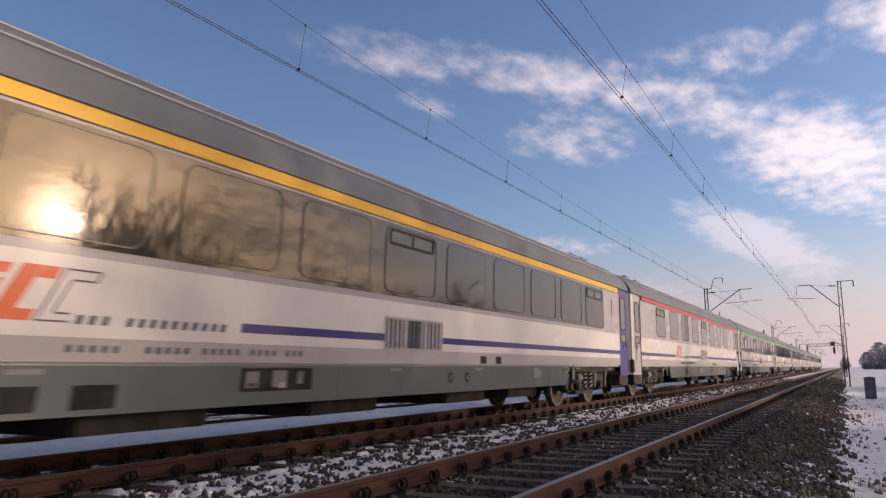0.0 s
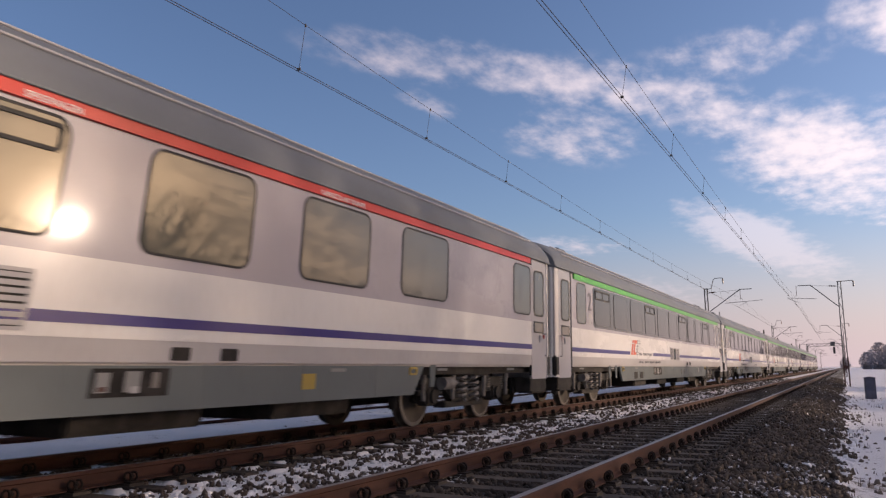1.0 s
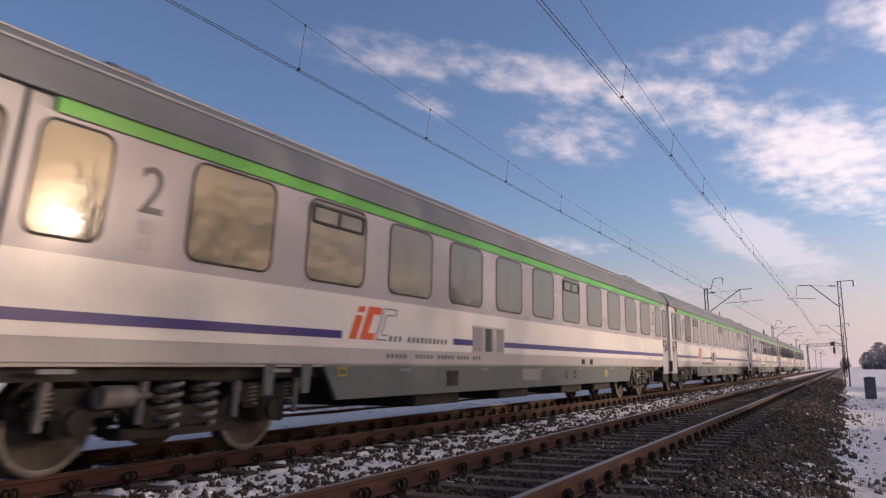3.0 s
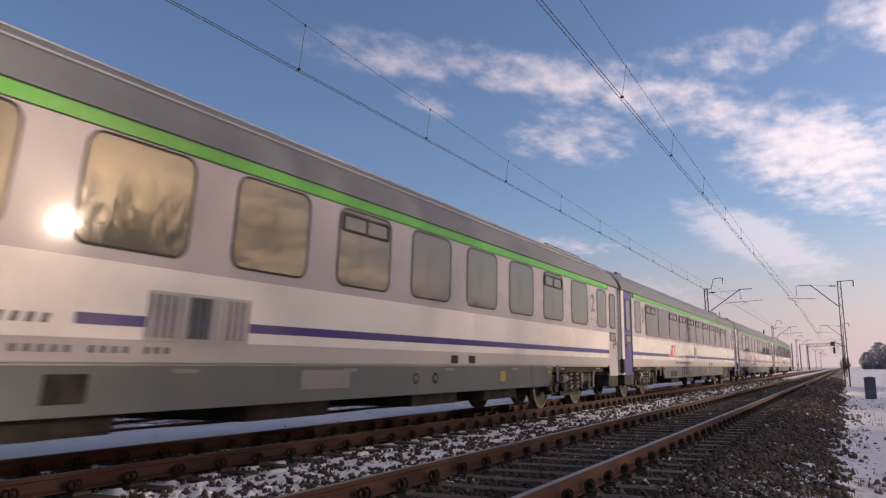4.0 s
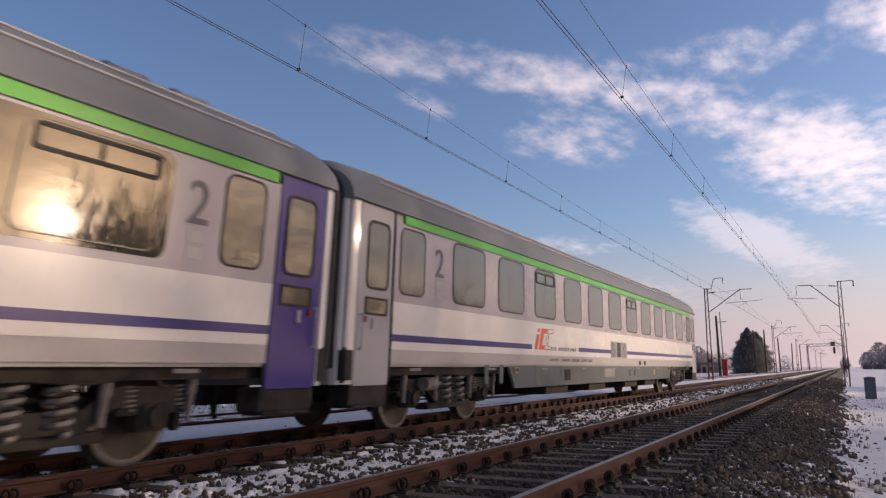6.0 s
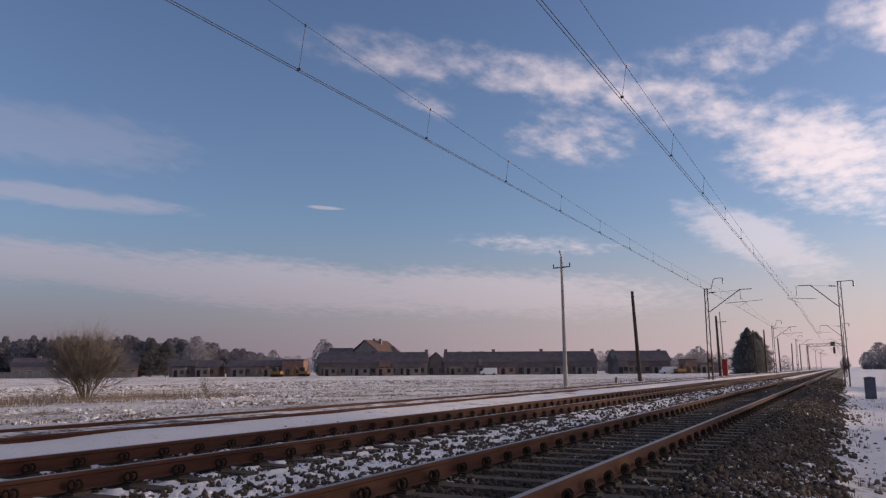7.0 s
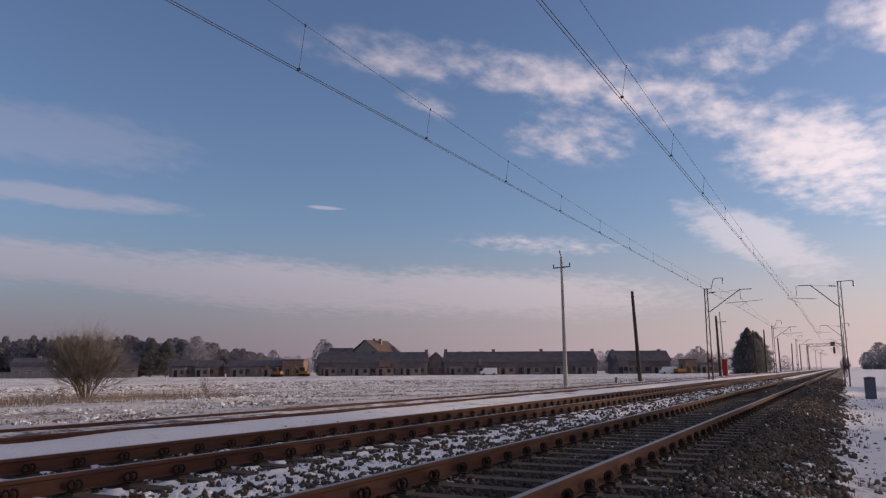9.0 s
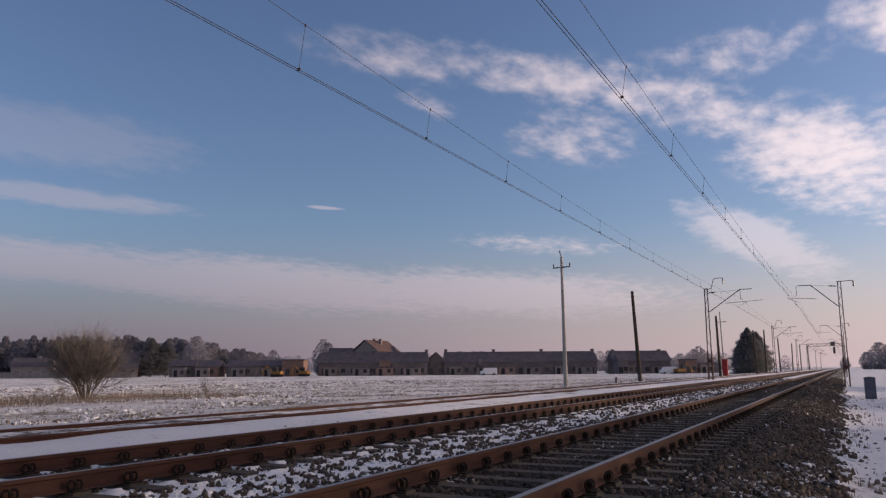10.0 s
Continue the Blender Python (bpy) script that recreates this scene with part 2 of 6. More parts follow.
def snowed(name, under_a, under_b, scale, cover, patch, rough=0.85, spread=0.035, strands=False):
    """A surface that carries patches of thin snow where it faces up."""
    m, n = material(name)
    p = n.coords(True)
    island = n.tree.nodes.new("ShaderNodeNewGeometry")
    col = n.mix(n.noise(p, scale, 5), under_a, under_b)
    col = n.mix(n.math("MULTIPLY", island.outputs["Random Per Island"], 0.55), col, tuple(v * 0.4 for v in under_a))
    sep = n.tree.nodes.new("ShaderNodeSeparateXYZ")
    n.put(sep.inputs[0], island.outputs["Normal"])
    up = n.ramp(sep.outputs[2], 0.25, 0.8)
    low = n.noise(p, patch, 6, 0.7)
    high = n.noise(n.scaled(p, (1, 0.45, 1)) if strands else p, patch * 9, 5, 0.7)
    mask = n.ramp(n.math("ADD", n.math("MULTIPLY", low, 0.7), n.math("MULTIPLY", high, 0.3)), 0.5 - cover - spread, 0.5 - cover + spread)
    mask = n.math("MULTIPLY", mask, up)
    col = n.mix(mask, col, n.mix(n.noise(p, 3.0, 4), (0.84, 0.82, 0.80), (0.70, 0.685, 0.675)))
    height = n.math("ADD", n.math("MULTIPLY", n.noise(p, scale * 4, 6, 0.7), 0.5), n.math("MULTIPLY", mask, 0.5))
    n.finish(col, n.math("SUBTRACT", rough, n.math("MULTIPLY", mask, 0.25)), 0, n.bump(height, 0.5, 0.02))
    return m


SLEEPER = snowed("weathered_concrete_sleeper", (0.075, 0.056, 0.042), (0.050, 0.037, 0.028), 6, -0.13, 1.5)
STONE = snowed("dark_ballast_stone", (0.034, 0.025, 0.019), (0.085, 0.063, 0.047), 9, -0.10, 1.2)
STONE_SHOULDER = snowed("brown_shoulder_ballast", (0.034, 0.024, 0.018), (0.135, 0.097, 0.070), 9, -0.10, 1.6)
CLOD = snowed("frozen_soil_clod", (0.13, 0.10, 0.078), (0.20, 0.155, 0.12), 9, -0.08, 1.6)
STONE_SNOWY = snowed("snow_strewn_ballast", (0.050, 0.034, 0.025), (0.115, 0.080, 0.056), 9, -0.075, 2.6)
BED_SNOWY = snowed("snow_strewn_bed", (0.04, 0.029, 0.022), (0.075, 0.055, 0.041), 30, 0.19, 2.6, spread=0.05)
SIDING_SOIL = snowed("rusty_siding_soil", (0.085, 0.05, 0.036), (0.13, 0.085, 0.062), 12, 0.005, 1.4, spread=0.05)
BED = snowed("ballast_bed", (0.026, 0.02, 0.016), (0.05, 0.038, 0.03), 30, -0.09, 1.2, spread=0.05)


def ground_snow(name, cover, grass_a, grass_b, patch, relief):
    m, n = material(name)
    p = n.coords(True)
    low = n.noise(p, patch, 6, 0.65)
    fine = n.noise(p, 3.4, 8, 0.82)
    mask = n.ramp(n.math("ADD", n.math("MULTIPLY", low, 0.45), n.math("MULTIPLY", fine, 0.55)), 0.5 - cover - 0.035, 0.5 - cover + 0.035)
    soil = n.mix(n.ramp(n.noise(p, 1.1, 6, 0.7), 0.35, 0.65), grass_a, grass_b)
    snow = n.mix(n.noise(p, 0.35, 5), (0.84, 0.825, 0.82), (0.72, 0.705, 0.705))
    h = n.math("ADD", n.math("MULTIPLY", fine, 0.6), n.math("MULTIPLY", n.noise(p, 11, 5), 0.4))
    n.finish(n.mix(mask, soil, snow), 0.75, 0, n.bump(h, 0.9, relief))
    return m


FIELD = ground_snow("frosted_field", 0.028, (0.19, 0.14, 0.095), (0.27, 0.21, 0.15), 0.16, 0.40)
SNOW = ground_snow("trodden_snow", 0.085, (0.12, 0.095, 0.075), (0.18, 0.14, 0.11), 0.5, 0.10)
SNOW_LUMP = rough_surface("fresh_snow_lump", (0.80, 0.785, 0.775), (0.64, 0.63, 0.625), 6, 0.7, 0.3, 0.02, world=True, c=(0.66, 0.66, 0.7))
POLE_CONCRETE = rough_surface("pale_concrete", (0.36, 0.34, 0.31), (0.27, 0.25, 0.23), 1.5, 0.85, 0.3)
POLE_WOOD = rough_surface("tarred_pole_wood", (0.075, 0.058, 0.045), (0.045, 0.036, 0.03), 2, 0.85, 0.5)
MAST_STEEL = rough_surface("grey_mast_paint", (0.13, 0.127, 0.125), (0.09, 0.085, 0.08), 1.2, 0.6, 0.2)
MAST_RUST = rough_surface("rusty_mast_foot", (0.12, 0.06, 0.045), (0.08, 0.045, 0.035), 1.5, 0.8, 0.3)
WIRE = rough_surface("dark_copper_wire", (0.035, 0.03, 0.028), (0.05, 0.042, 0.038), 2, 0.6, 0.1)
CERAMIC = rough_surface("brown_insulator", (0.11, 0.05, 0.03), (0.07, 0.035, 0.025), 5, 0.3, 0.1)
BARK = rough_surface("bare_bark", (0.085, 0.068, 0.052), (0.14, 0.11, 0.085), 6, 0.9, 0.5)
TWIG = rough_surface("bare_twigs", (0.125, 0.108, 0.094), (0.175, 0.15, 0.13), 4, 0.9, 0.2)
REED = rough_surface("dry_grass_stalks", (0.125, 0.10, 0.084), (0.17, 0.138, 0.115), 3, 0.9, 0.2)
# needles greyed and lightened: their colour carries the haze of distance
CONIFER = twig_mass("haze_paled_conifer_needles", (0.215, 0.22, 0.23), (0.26, 0.262, 0.272), 2)
# pale blue-grey, since distance haze is painted into the bare wood
HAZED_WOOD = twig_mass("hazed_leafless_wood", (0.22, 0.212, 0.245), (0.26, 0.25, 0.28), 0.05)
# trees ahead, paler still: distance haze is put into the twig colour
HAZE_PALE_WOOD = twig_mass("haze_paled_far_twigs", (0.33, 0.31, 0.335), (0.39, 0.365, 0.38), 0.05)
RED_PAINT = rough_surface("dull_red_paint", (0.33, 0.035, 0.03), (0.24, 0.03, 0.028), 2, 0.6, 0.2)
BLUE_GREY = rough_surface("blue_grey_cabinet_paint", (0.10, 0.102, 0.135), (0.075, 0.077, 0.10), 3, 0.55, 0.2)
BRICK_WALL = rough_surface("raw_red_brickwork", (0.235, 0.15, 0.12), (0.19, 0.12, 0.10), 0.8, 0.9, 0.3)
DARK_WALL = rough_surface("dark_unrendered_wall", (0.155, 0.13, 0.125), (0.21, 0.17, 0.16), 0.5, 0.9, 0.2)
PLASTER = rough_surface("grey_plaster", (0.24, 0.215, 0.20), (0.19, 0.17, 0.16), 0.4, 0.9, 0.2)
PORCH_WALL = rough_surface("weathered_porch_render", (0.26, 0.215, 0.19), (0.20, 0.165, 0.15), 0.6, 0.9, 0.2)
PORCH_BRICK = rough_surface("pale_porch_brick", (0.30, 0.20, 0.16), (0.25, 0.16, 0.13), 0.8, 0.9, 0.3)
ROOF_DARK = rough_surface("dark_roof_tiles", (0.082, 0.073, 0.086), (0.115, 0.10, 0.112), 0.6, 0.8, 0.3)
ROOF_RED = rough_surface("red_roof_tiles", (0.135, 0.088, 0.082), (0.11, 0.074, 0.07), 0.8, 0.8, 0.3)
HOUSE_GLASS = glass("house_window_glass", (0.03, 0.032, 0.036), 0.05)
WINDOW_FRAME = rough_surface("white_window_frame", (0.6, 0.58, 0.56), (0.5, 0.48, 0.46), 2, 0.6, 0.1)
MACHINE_ORANGE = rough_surface("orange_machine_paint", (0.28, 0.14, 0.04), (0.24, 0.12, 0.035), 1, 0.5, 0.1)


# ---- mesh helpers ----
def box(bm, x0, x1, y0, y1, z0, z1, bevel=0.0):
    made = bmesh.ops.create_cube(bm, size=1.0)["verts"]
    for v in made:
        v.co = Vector(((x0 + x1) / 2 + v.co.x * (x1 - x0), (y0 + y1) / 2 + v.co.y * (y1 - y0), (z0 + z1) / 2 + v.co.z * (z1 - z0)))
    if bevel:
        edges = list({e for v in made for e in v.link_edges})
        bmesh.ops.bevel(bm, geom=edges, offset=bevel, segments=2, affect="EDGES", clamp_overlap=True)


def bar(bm, a, b, r, sides=6, r2=None):
    """A round bar from a to b."""
    a, b = Vector(a), Vector(b)
    d = b - a
    made = bmesh.ops.create_cone(bm, cap_ends=True, segments=sides, radius1=r, radius2=r if r2 is None else r2, depth=d.length)["verts"]
    bmesh.ops.transform(bm, verts=made, matrix=Matrix.Translation((a + b) / 2) @ d.to_track_quat("Z", "Y").to_matrix().to_4x4())


def sweep(bm, pts, r, sides=5):
    """One unbroken round wire through the points."""
    pts = [Vector(p) for p in pts]
    rings = []
    for i, p in enumerate(pts):
        d = (pts[min(i + 1, len(pts) - 1)] - pts[max(i - 1, 0)]).normalized()
        u = d.cross(Vector((1, 0, 0) if abs(d.x) < 0.7 else (0, 0, 1))).normalized()
        v = d.cross(u)
        rings.append([bm.verts.new(p + u * (r * math.cos(2 * math.pi * k / sides)) + v * (r * math.sin(2 * math.pi * k / sides))) for k in range(sides)])
    for a, b in zip(rings, rings[1:]):
        for k in range(sides):
            bm.faces.new((a[k], a[(k + 1) % sides], b[(k + 1) % sides], b[k]))
    bm.faces.new(rings[0])
    bm.faces.new(rings[-1])
    bmesh.ops.recalc_face_normals(bm, faces=bm.faces)


def prism(bm, profile, y0, y1):
    """A closed outline in x and z, drawn out from y0 to y1."""
    a = [bm.verts.new((x, y0, z)) for x, z in profile]
    b = [bm.verts.new((x, y1, z)) for x, z in profile]
    k = len(profile)
    for i in range(k):
        bm.faces.new((a[i], a[(i + 1) % k], b[(i + 1) % k], b[i]))
    bm.faces.new(a[::-1])
    bm.faces.new(b)
    bmesh.ops.recalc_face_normals(bm, faces=bm.faces)


def side_panel(bm, outline, x, thick):
    """A closed outline in y and z as a plate; its outer face lies at x, its back thick further in."""
    s = 1 if x > 0 else -1
    a = [bm.verts.new((x, y, z)) for y, z in outline]
    b = [bm.verts.new((x - s * thick, y, z)) for y, z in outline]
    k = len(outline)
    bm.faces.new(a)
    bm.faces.new(b[::-1])
    for i in range(k):
        bm.faces.new((a[i], b[i], b[(i + 1) % k], a[(i + 1) % k]))
    bmesh.ops.recalc_face_normals(bm, faces=bm.faces)


def rounded(y0, y1, z0, z1, r, steps=5):
    out = []
    for cy, cz, start in ((y1 - r, z1 - r, 0), (y0 + r, z1 - r, 90), (y0 + r, z0 + r, 180), (y1 - r, z0 + r, 270)):
        for i in range(steps + 1):
            a = radians(start + 90 * i / steps)
            out.append((cy + r * math.cos(a), cz + r * math.sin(a)))
    return out


def side_ring(bm, outer, inner, x, thick):
    """A frame between two outlines of equal count."""
    s = 1 if x > 0 else -1
    k = len(outer)
    rows = [[bm.verts.new((px, y, z)) for y, z in o] for o, px in ((outer, x), (inner, x), (inner, x - s * thick), (outer, x - s * thick))]
    for a, b in ((0, 1), (1, 2), (2, 3), (3, 0)):
        for i in range(k):
            j = (i + 1) % k
            bm.faces.new((rows[a][i], rows[a][j], rows[b][j], rows[b][i]))
    bmesh.ops.recalc_face_normals(bm, faces=bm.faces)


def mesh_of(bm, name, mat, smooth=False):
    me = bpy.data.meshes.new(name)
    bm.to_mesh(me)
    bm.free()
    me.materials.append(mat)
    if smooth:
        me.polygons.foreach_set("use_smooth", [True] * len(me.polygons))
        me.set_sharp_from_angle(angle=radians(40))
    return me


def part(name, bm, mat, parent, label="", at=None, smooth=False):
    """Links a bmesh (or a mesh that is already made) as one object under a thing or a part."""
    me = bm if isinstance(bm, bpy.types.Mesh) else mesh_of(bm, name, mat, smooth)
    ob = new(name, me)
    if parent is not None:
        ob.parent = parent
    if at is not None:
        ob.matrix_basis = at
    return tagged(ob, label)


def thing(name, label, category, group="", kind="", at=None):
    ob = new(name)
    ob.empty_display_size = 0.3
    if at is not None:
        ob.matrix_basis = at
    return tagged(ob, label, category, group, kind)


def raw_mesh(name, verts, faces, mat, smooth=False):
    me = bpy.data.meshes.new(name)
    me.from_pydata(verts, [], faces)
    me.materials.append(mat)
    if smooth:
        me.polygons.foreach_set("use_smooth", [True] * len(me.polygons))
    me.update()
    return me


# ---- ground ----
def lie(x):
    """Height of the land across the line: field, siding, two tracks, ballast shoulder, snowy path."""
    knots = [(-900, -0.9), (-300, -0.9), (-120, -0.86), (-40, -0.72), (-20, -0.45), (-13.5, -0.16), (-12.2, -0.06), (-9.6, -0.06), (-8.7, -0.12), (-8.3, -0.215),
             (-1.35, -0.215), (-1.0, -0.25), (0.05, -0.56), (0.7, -0.60), (4, -0.62), (30, -0.5), (900, -0.4)]
    for (xa, za), (xb, zb) in zip(knots, knots[1:]):
        if x <= xb:
            f = (x - xa) / (xb - xa)
            return za + (zb - za) * f
    return knots[-1][1]


def build_ground():
    xs = [-2500, -900, -500, -300, -200, -140, -100, -75, -60, -50, -40, -34, -28, -24, -20, -17, -15, -13.5, -12.8, -12.2, -11.62, -11.5, -10.9, -10.25, -9.8, -9.4, -9.05, -8.7, -8.5, -8.3]
    xs += [-8.0 + 0.5 * i for i in range(14)] + [-1.35, -1.15, -1.0, -0.8, -0.6, -0.4, -0.2, 0.05, 0.25, 0.5, 0.8, 1.2, 1.8, 2.6, 4, 6, 9, 14, 22, 30, 60, 120, 300, 900, 2500]
    ys = [-2500, -900, -350, -150, -70, -30, -12, -4] + [-2 + 0.5 * i for i in range(84)] + [42, 46, 50, 56, 62, 70, 80, 95, 110, 130, 160, 200, 260, 350, 500, 800, 1400, 2600, 4300]
    verts, faces, mats = [], [], []
    for y in ys:
        for x in xs:
            z = lie(max(-900, min(900, x)))
            near = 1.0 if -30 < y < 130 else 0.0
            if x < -8.9 or x > 0.0:
                z += near * 0.05 * noise.noise((x * 0.7, y * 0.5, 3.0)) + near * (0.10 * noise.noise((x * 0.12, y * 0.12, 9.0)) if abs(x) > 13 or x > 1 else 0)
            verts.append((x, y, z))
    k = len(xs)
    for j in range(len(ys) - 1):
        for i in range(k - 1):
            faces.append((j * k + i, j * k + i + 1, (j + 1) * k + i + 1, (j + 1) * k + i))
            mid = (xs[i] + xs[i + 1]) / 2
            mats.append(0 if mid < -13.0 or mid > 14 else 4 if -11.6 < mid < -10.26 else 1 if mid < -8.4 or mid > -0.3 else 2 if mid > -4.4 else 3)
    me = raw_mesh("ground", verts, faces, FIELD, True)
    me.materials.append(SNOW)
    me.materials.append(BED)
    me.materials.append(BED_SNOWY)
    me.materials.append(SIDING_SOIL)
    me.polygons.foreach_set("material_index", mats)
    tagged(new("ground", me), "flat winter field with thin patchy snow beside a ballasted railway", "ground", kind="structure")


build_ground()

STONE_SHAPES = []
for k in range(14):
    rng = np.random.RandomState(50 + k)
    t = (1 + 5 ** 0.5) / 2
    v = np.array([(-1, t, 0), (1, t, 0), (-1, -t, 0), (1, -t, 0), (0, -1, t), (0, 1, t), (0, -1, -t), (0, 1, -t), (t, 0, -1), (t, 0, 1), (-t, 0, -1), (-t, 0, 1)]) / 1.9
    STONE_SHAPES.append(v * rng.uniform(0.42, 1.30, (12, 1)) * rng.uniform(0.55, 1.25, (1, 3)))
STONE_FACES = np.array([(0, 11, 5), (0, 5, 1), (0, 1, 7), (0, 7, 10), (0, 10, 11), (1, 5, 9), (5, 11, 4), (11, 10, 2), (10, 7, 6), (7, 1, 8), (3, 9, 4), (3, 4, 2), (3, 2, 6), (3, 6, 8), (3, 8, 9), (4, 9, 5), (2, 4, 11), (6, 2, 10), (8, 6, 7), (9, 8, 1)])


def scatter_stones(name, label, places, mat, seed):
    """Loose stones joined into one mesh; places: rows of x, y, z, radius."""
    rng = np.random.RandomState(seed)
    n = len(places)
    ang = rng.uniform(0, 2 * np.pi, n)
    tip = rng.uniform(-0.9, 0.9, n)
    which = rng.randint(0, len(STONE_SHAPES), n)
    v = np.array(STONE_SHAPES)[which] * places[:, 3][:, None, None]
    c, s = np.cos(ang)[:, None], np.sin(ang)[:, None]
    x, y, z = v[..., 0] * c - v[..., 1] * s, v[..., 0] * s + v[..., 1] * c, v[..., 2]
    ct, st = np.cos(tip)[:, None], np.sin(tip)[:, None]
    v = np.stack([x, y * ct - z * st, y * st + z * ct], -1) + places[:, None, :3]
    f = (STONE_FACES[None] + 12 * np.arange(n)[:, None, None]).reshape(-1, 3)
    me = bpy.data.meshes.new(name)
    me.vertices.add(12 * n)
    me.vertices.foreach_set("co", v.reshape(-1))
    me.loops.add(f.size)
    me.loops.foreach_set("vertex_index", f.reshape(-1))
    me.polygons.add(len(f))
    me.polygons.foreach_set("loop_start", np.arange(len(f)) * 3)
    me.update(calc_edges=True)
    me.materials.append(mat)
    return tagged(new(name, me), label, "ballast", kind="stuff")


def stone_field(x0, x1, y0, y1, per_m2, r0, r1, seed, level=None, sunk=0.35):
    rng = np.random.RandomState(seed)
    n = int((x1 - x0) * (y1 - y0) * per_m2)
    x, y = rng.uniform(x0, x1, n), rng.uniform(y0, y1, n)
    r = r0 + (r1 - r0) * rng.uniform(0, 1, n) ** 1.9
    z = np.array([lie(a) for a in x]) + r * (1 - sunk) * rng.uniform(0.2, 1.0, n)
    return np.stack([x, y, z, r], 1)


def build_ballast():
    inner = np.concatenate([stone_field(-4.3, -1.3, -4, 3.2, 190, 0.016, 0.045, 41), stone_field(-4.3, -1.3, 3.2, 13, 380, 0.014, 0.045, 1), stone_field(-4.3, -1.3, 13, 30, 130, 0.022, 0.045, 2), stone_field(-4.3, -1.3, 30, 70, 30, 0.03, 0.06, 21)])
    # the sleepers lie clear of stones
    fy = (inner[:, 1] + 0.01) % 0.6
    on = ((fy < 0.12) | (fy > 0.48)) & (np.abs(inner[:, 0] - TRACK_NEAR) < 1.3)
    scatter_stones("ballast_near", "dark brown crushed stone ballast between the sleepers", inner[~on], STONE, 3)
    mid = np.concatenate([stone_field(-8.35, -4.3, -4, 2.2, 120, 0.016, 0.044, 42), stone_field(-8.35, -4.3, 2.2, 16, 330, 0.010, 0.044, 4), stone_field(-8.35, -4.3, 16, 36, 66, 0.024, 0.048, 5), stone_field(-8.35, -4.3, 36, 80, 22, 0.035, 0.06, 22)])
    # the stones lie in drifts, with sheets of snow left between them
    drift = np.array([noise.noise((a * 2.6, b * 2.0, 1.0)) + 0.7 * noise.noise((a * 7.0, b * 6.0, 4.0)) for a, b in mid[:, :2]])
    mid = mid[(drift > 0.0) | (mid[:, 0] > -4.62)]
    fy = (mid[:, 1] - 0.5 + 0.6) % 0.6
    on = ((fy < 0.12) | (fy > 0.48)) & (np.abs(mid[:, 0] - TRACK_FAR) < 1.3)
    scatter_stones("ballast_between", "crushed stone ballast strewn with snow between two tracks", mid[~on], STONE_SNOWY, 6)
    edge = np.concatenate([stone_field(-1.35, 0.42, -4, 4.5, 260, 0.016, 0.054, 43), stone_field(-1.35, 0.42, 4.5, 15, 620, 0.012, 0.054, 7), stone_field(-1.35, 0.42, 15, 40, 190, 0.022, 0.060, 8), stone_field(-1.35, 0.4, 40, 90, 30, 0.035, 0.06, 23)])
    # the foot of the shoulder runs out in uneven tongues, its face is lumpy
    tongue = np.array([-0.08 + 0.34 * noise.noise((0.0, b * 0.8, 2.0)) + 0.22 * noise.noise((a * 1.5, b * 3.1, 7.0)) for a, b in edge[:, :2]])
    edge = edge[edge[:, 0] < tongue]
    edge[:, 2] += np.array([0.035 * noise.noise((a * 3.0, b * 2.2, 5.0)) for a, b in edge[:, :2]])
    rng = np.random.RandomState(31)
    clods = []
    for i in range(16000):
        x = -13.3 - 62 * rng.rand() ** 1.5
        clods.append((x, rng.uniform(6, 105), lie(x) - 0.008, rng.uniform(0.012, 0.036) * (1 + abs(x) / 26)))
    for i in range(150):
        x = 0.05 + abs(rng.normal(0, 0.22))
        clods.append((x, 6 + 40 * rng.rand() ** 1.3, lie(x) + 0.005, rng.uniform(0.02, 0.06)))
    for i in range(190):
        clods.append((rng.uniform(-9.9, -8.5), rng.uniform(3, 60), -0.105 + rng.uniform(-0.03, 0), rng.uniform(0.010, 0.028)))
    scatter_stones("frozen_clods", "frozen clods and tussocks sticking out of thin snow", np.array(clods), CLOD, 32)["category"] = "clods"
    scatter_stones("ballast_shoulder", "dark brown ballast shoulder sloping to a snowy path", edge, STONE_SHOULDER, 10)


build_ballast()


def scatter_snow(name, label, places, seed):
    """Low irregular pads of snow; places: rows of x, y, z, half width across, half length along, thickness."""
    rng = np.random.RandomState(seed)
    n, k = len(places), 11
    a = np.arange(k) * 2 * np.pi / k
    edge = rng.uniform(0.55, 1.15, (n, k))
    mid = edge * rng.uniform(0.45, 0.75, (n, k))
    px, py, pz, hw, hl, th = [places[:, i][:, None] for i in range(6)]
    rim = np.stack([px + np.cos(a) * edge * hw, py + np.sin(a) * edge * hl, np.repeat(pz - 0.02, k, 1)], -1)
    top = np.stack([px + np.cos(a) * mid * hw, py + np.sin(a) * mid * hl, pz + th * rng.uniform(0.6, 1.1, (n, k))], -1)
    v = np.concatenate([rim, top], 1).reshape(-1, 3)
    faces = []
    for i in range(n):
        b = i * 2 * k
        faces += [(b + j, b + (j + 1) % k, b + k + (j + 1) % k, b + k + j) for j in range(k)]
        faces.append(tuple(b + k + j for j in range(k)))
    tagged(new(name, raw_mesh(name, v.tolist(), faces, SNOW_LUMP, True)), label, "snow", kind="stuff")


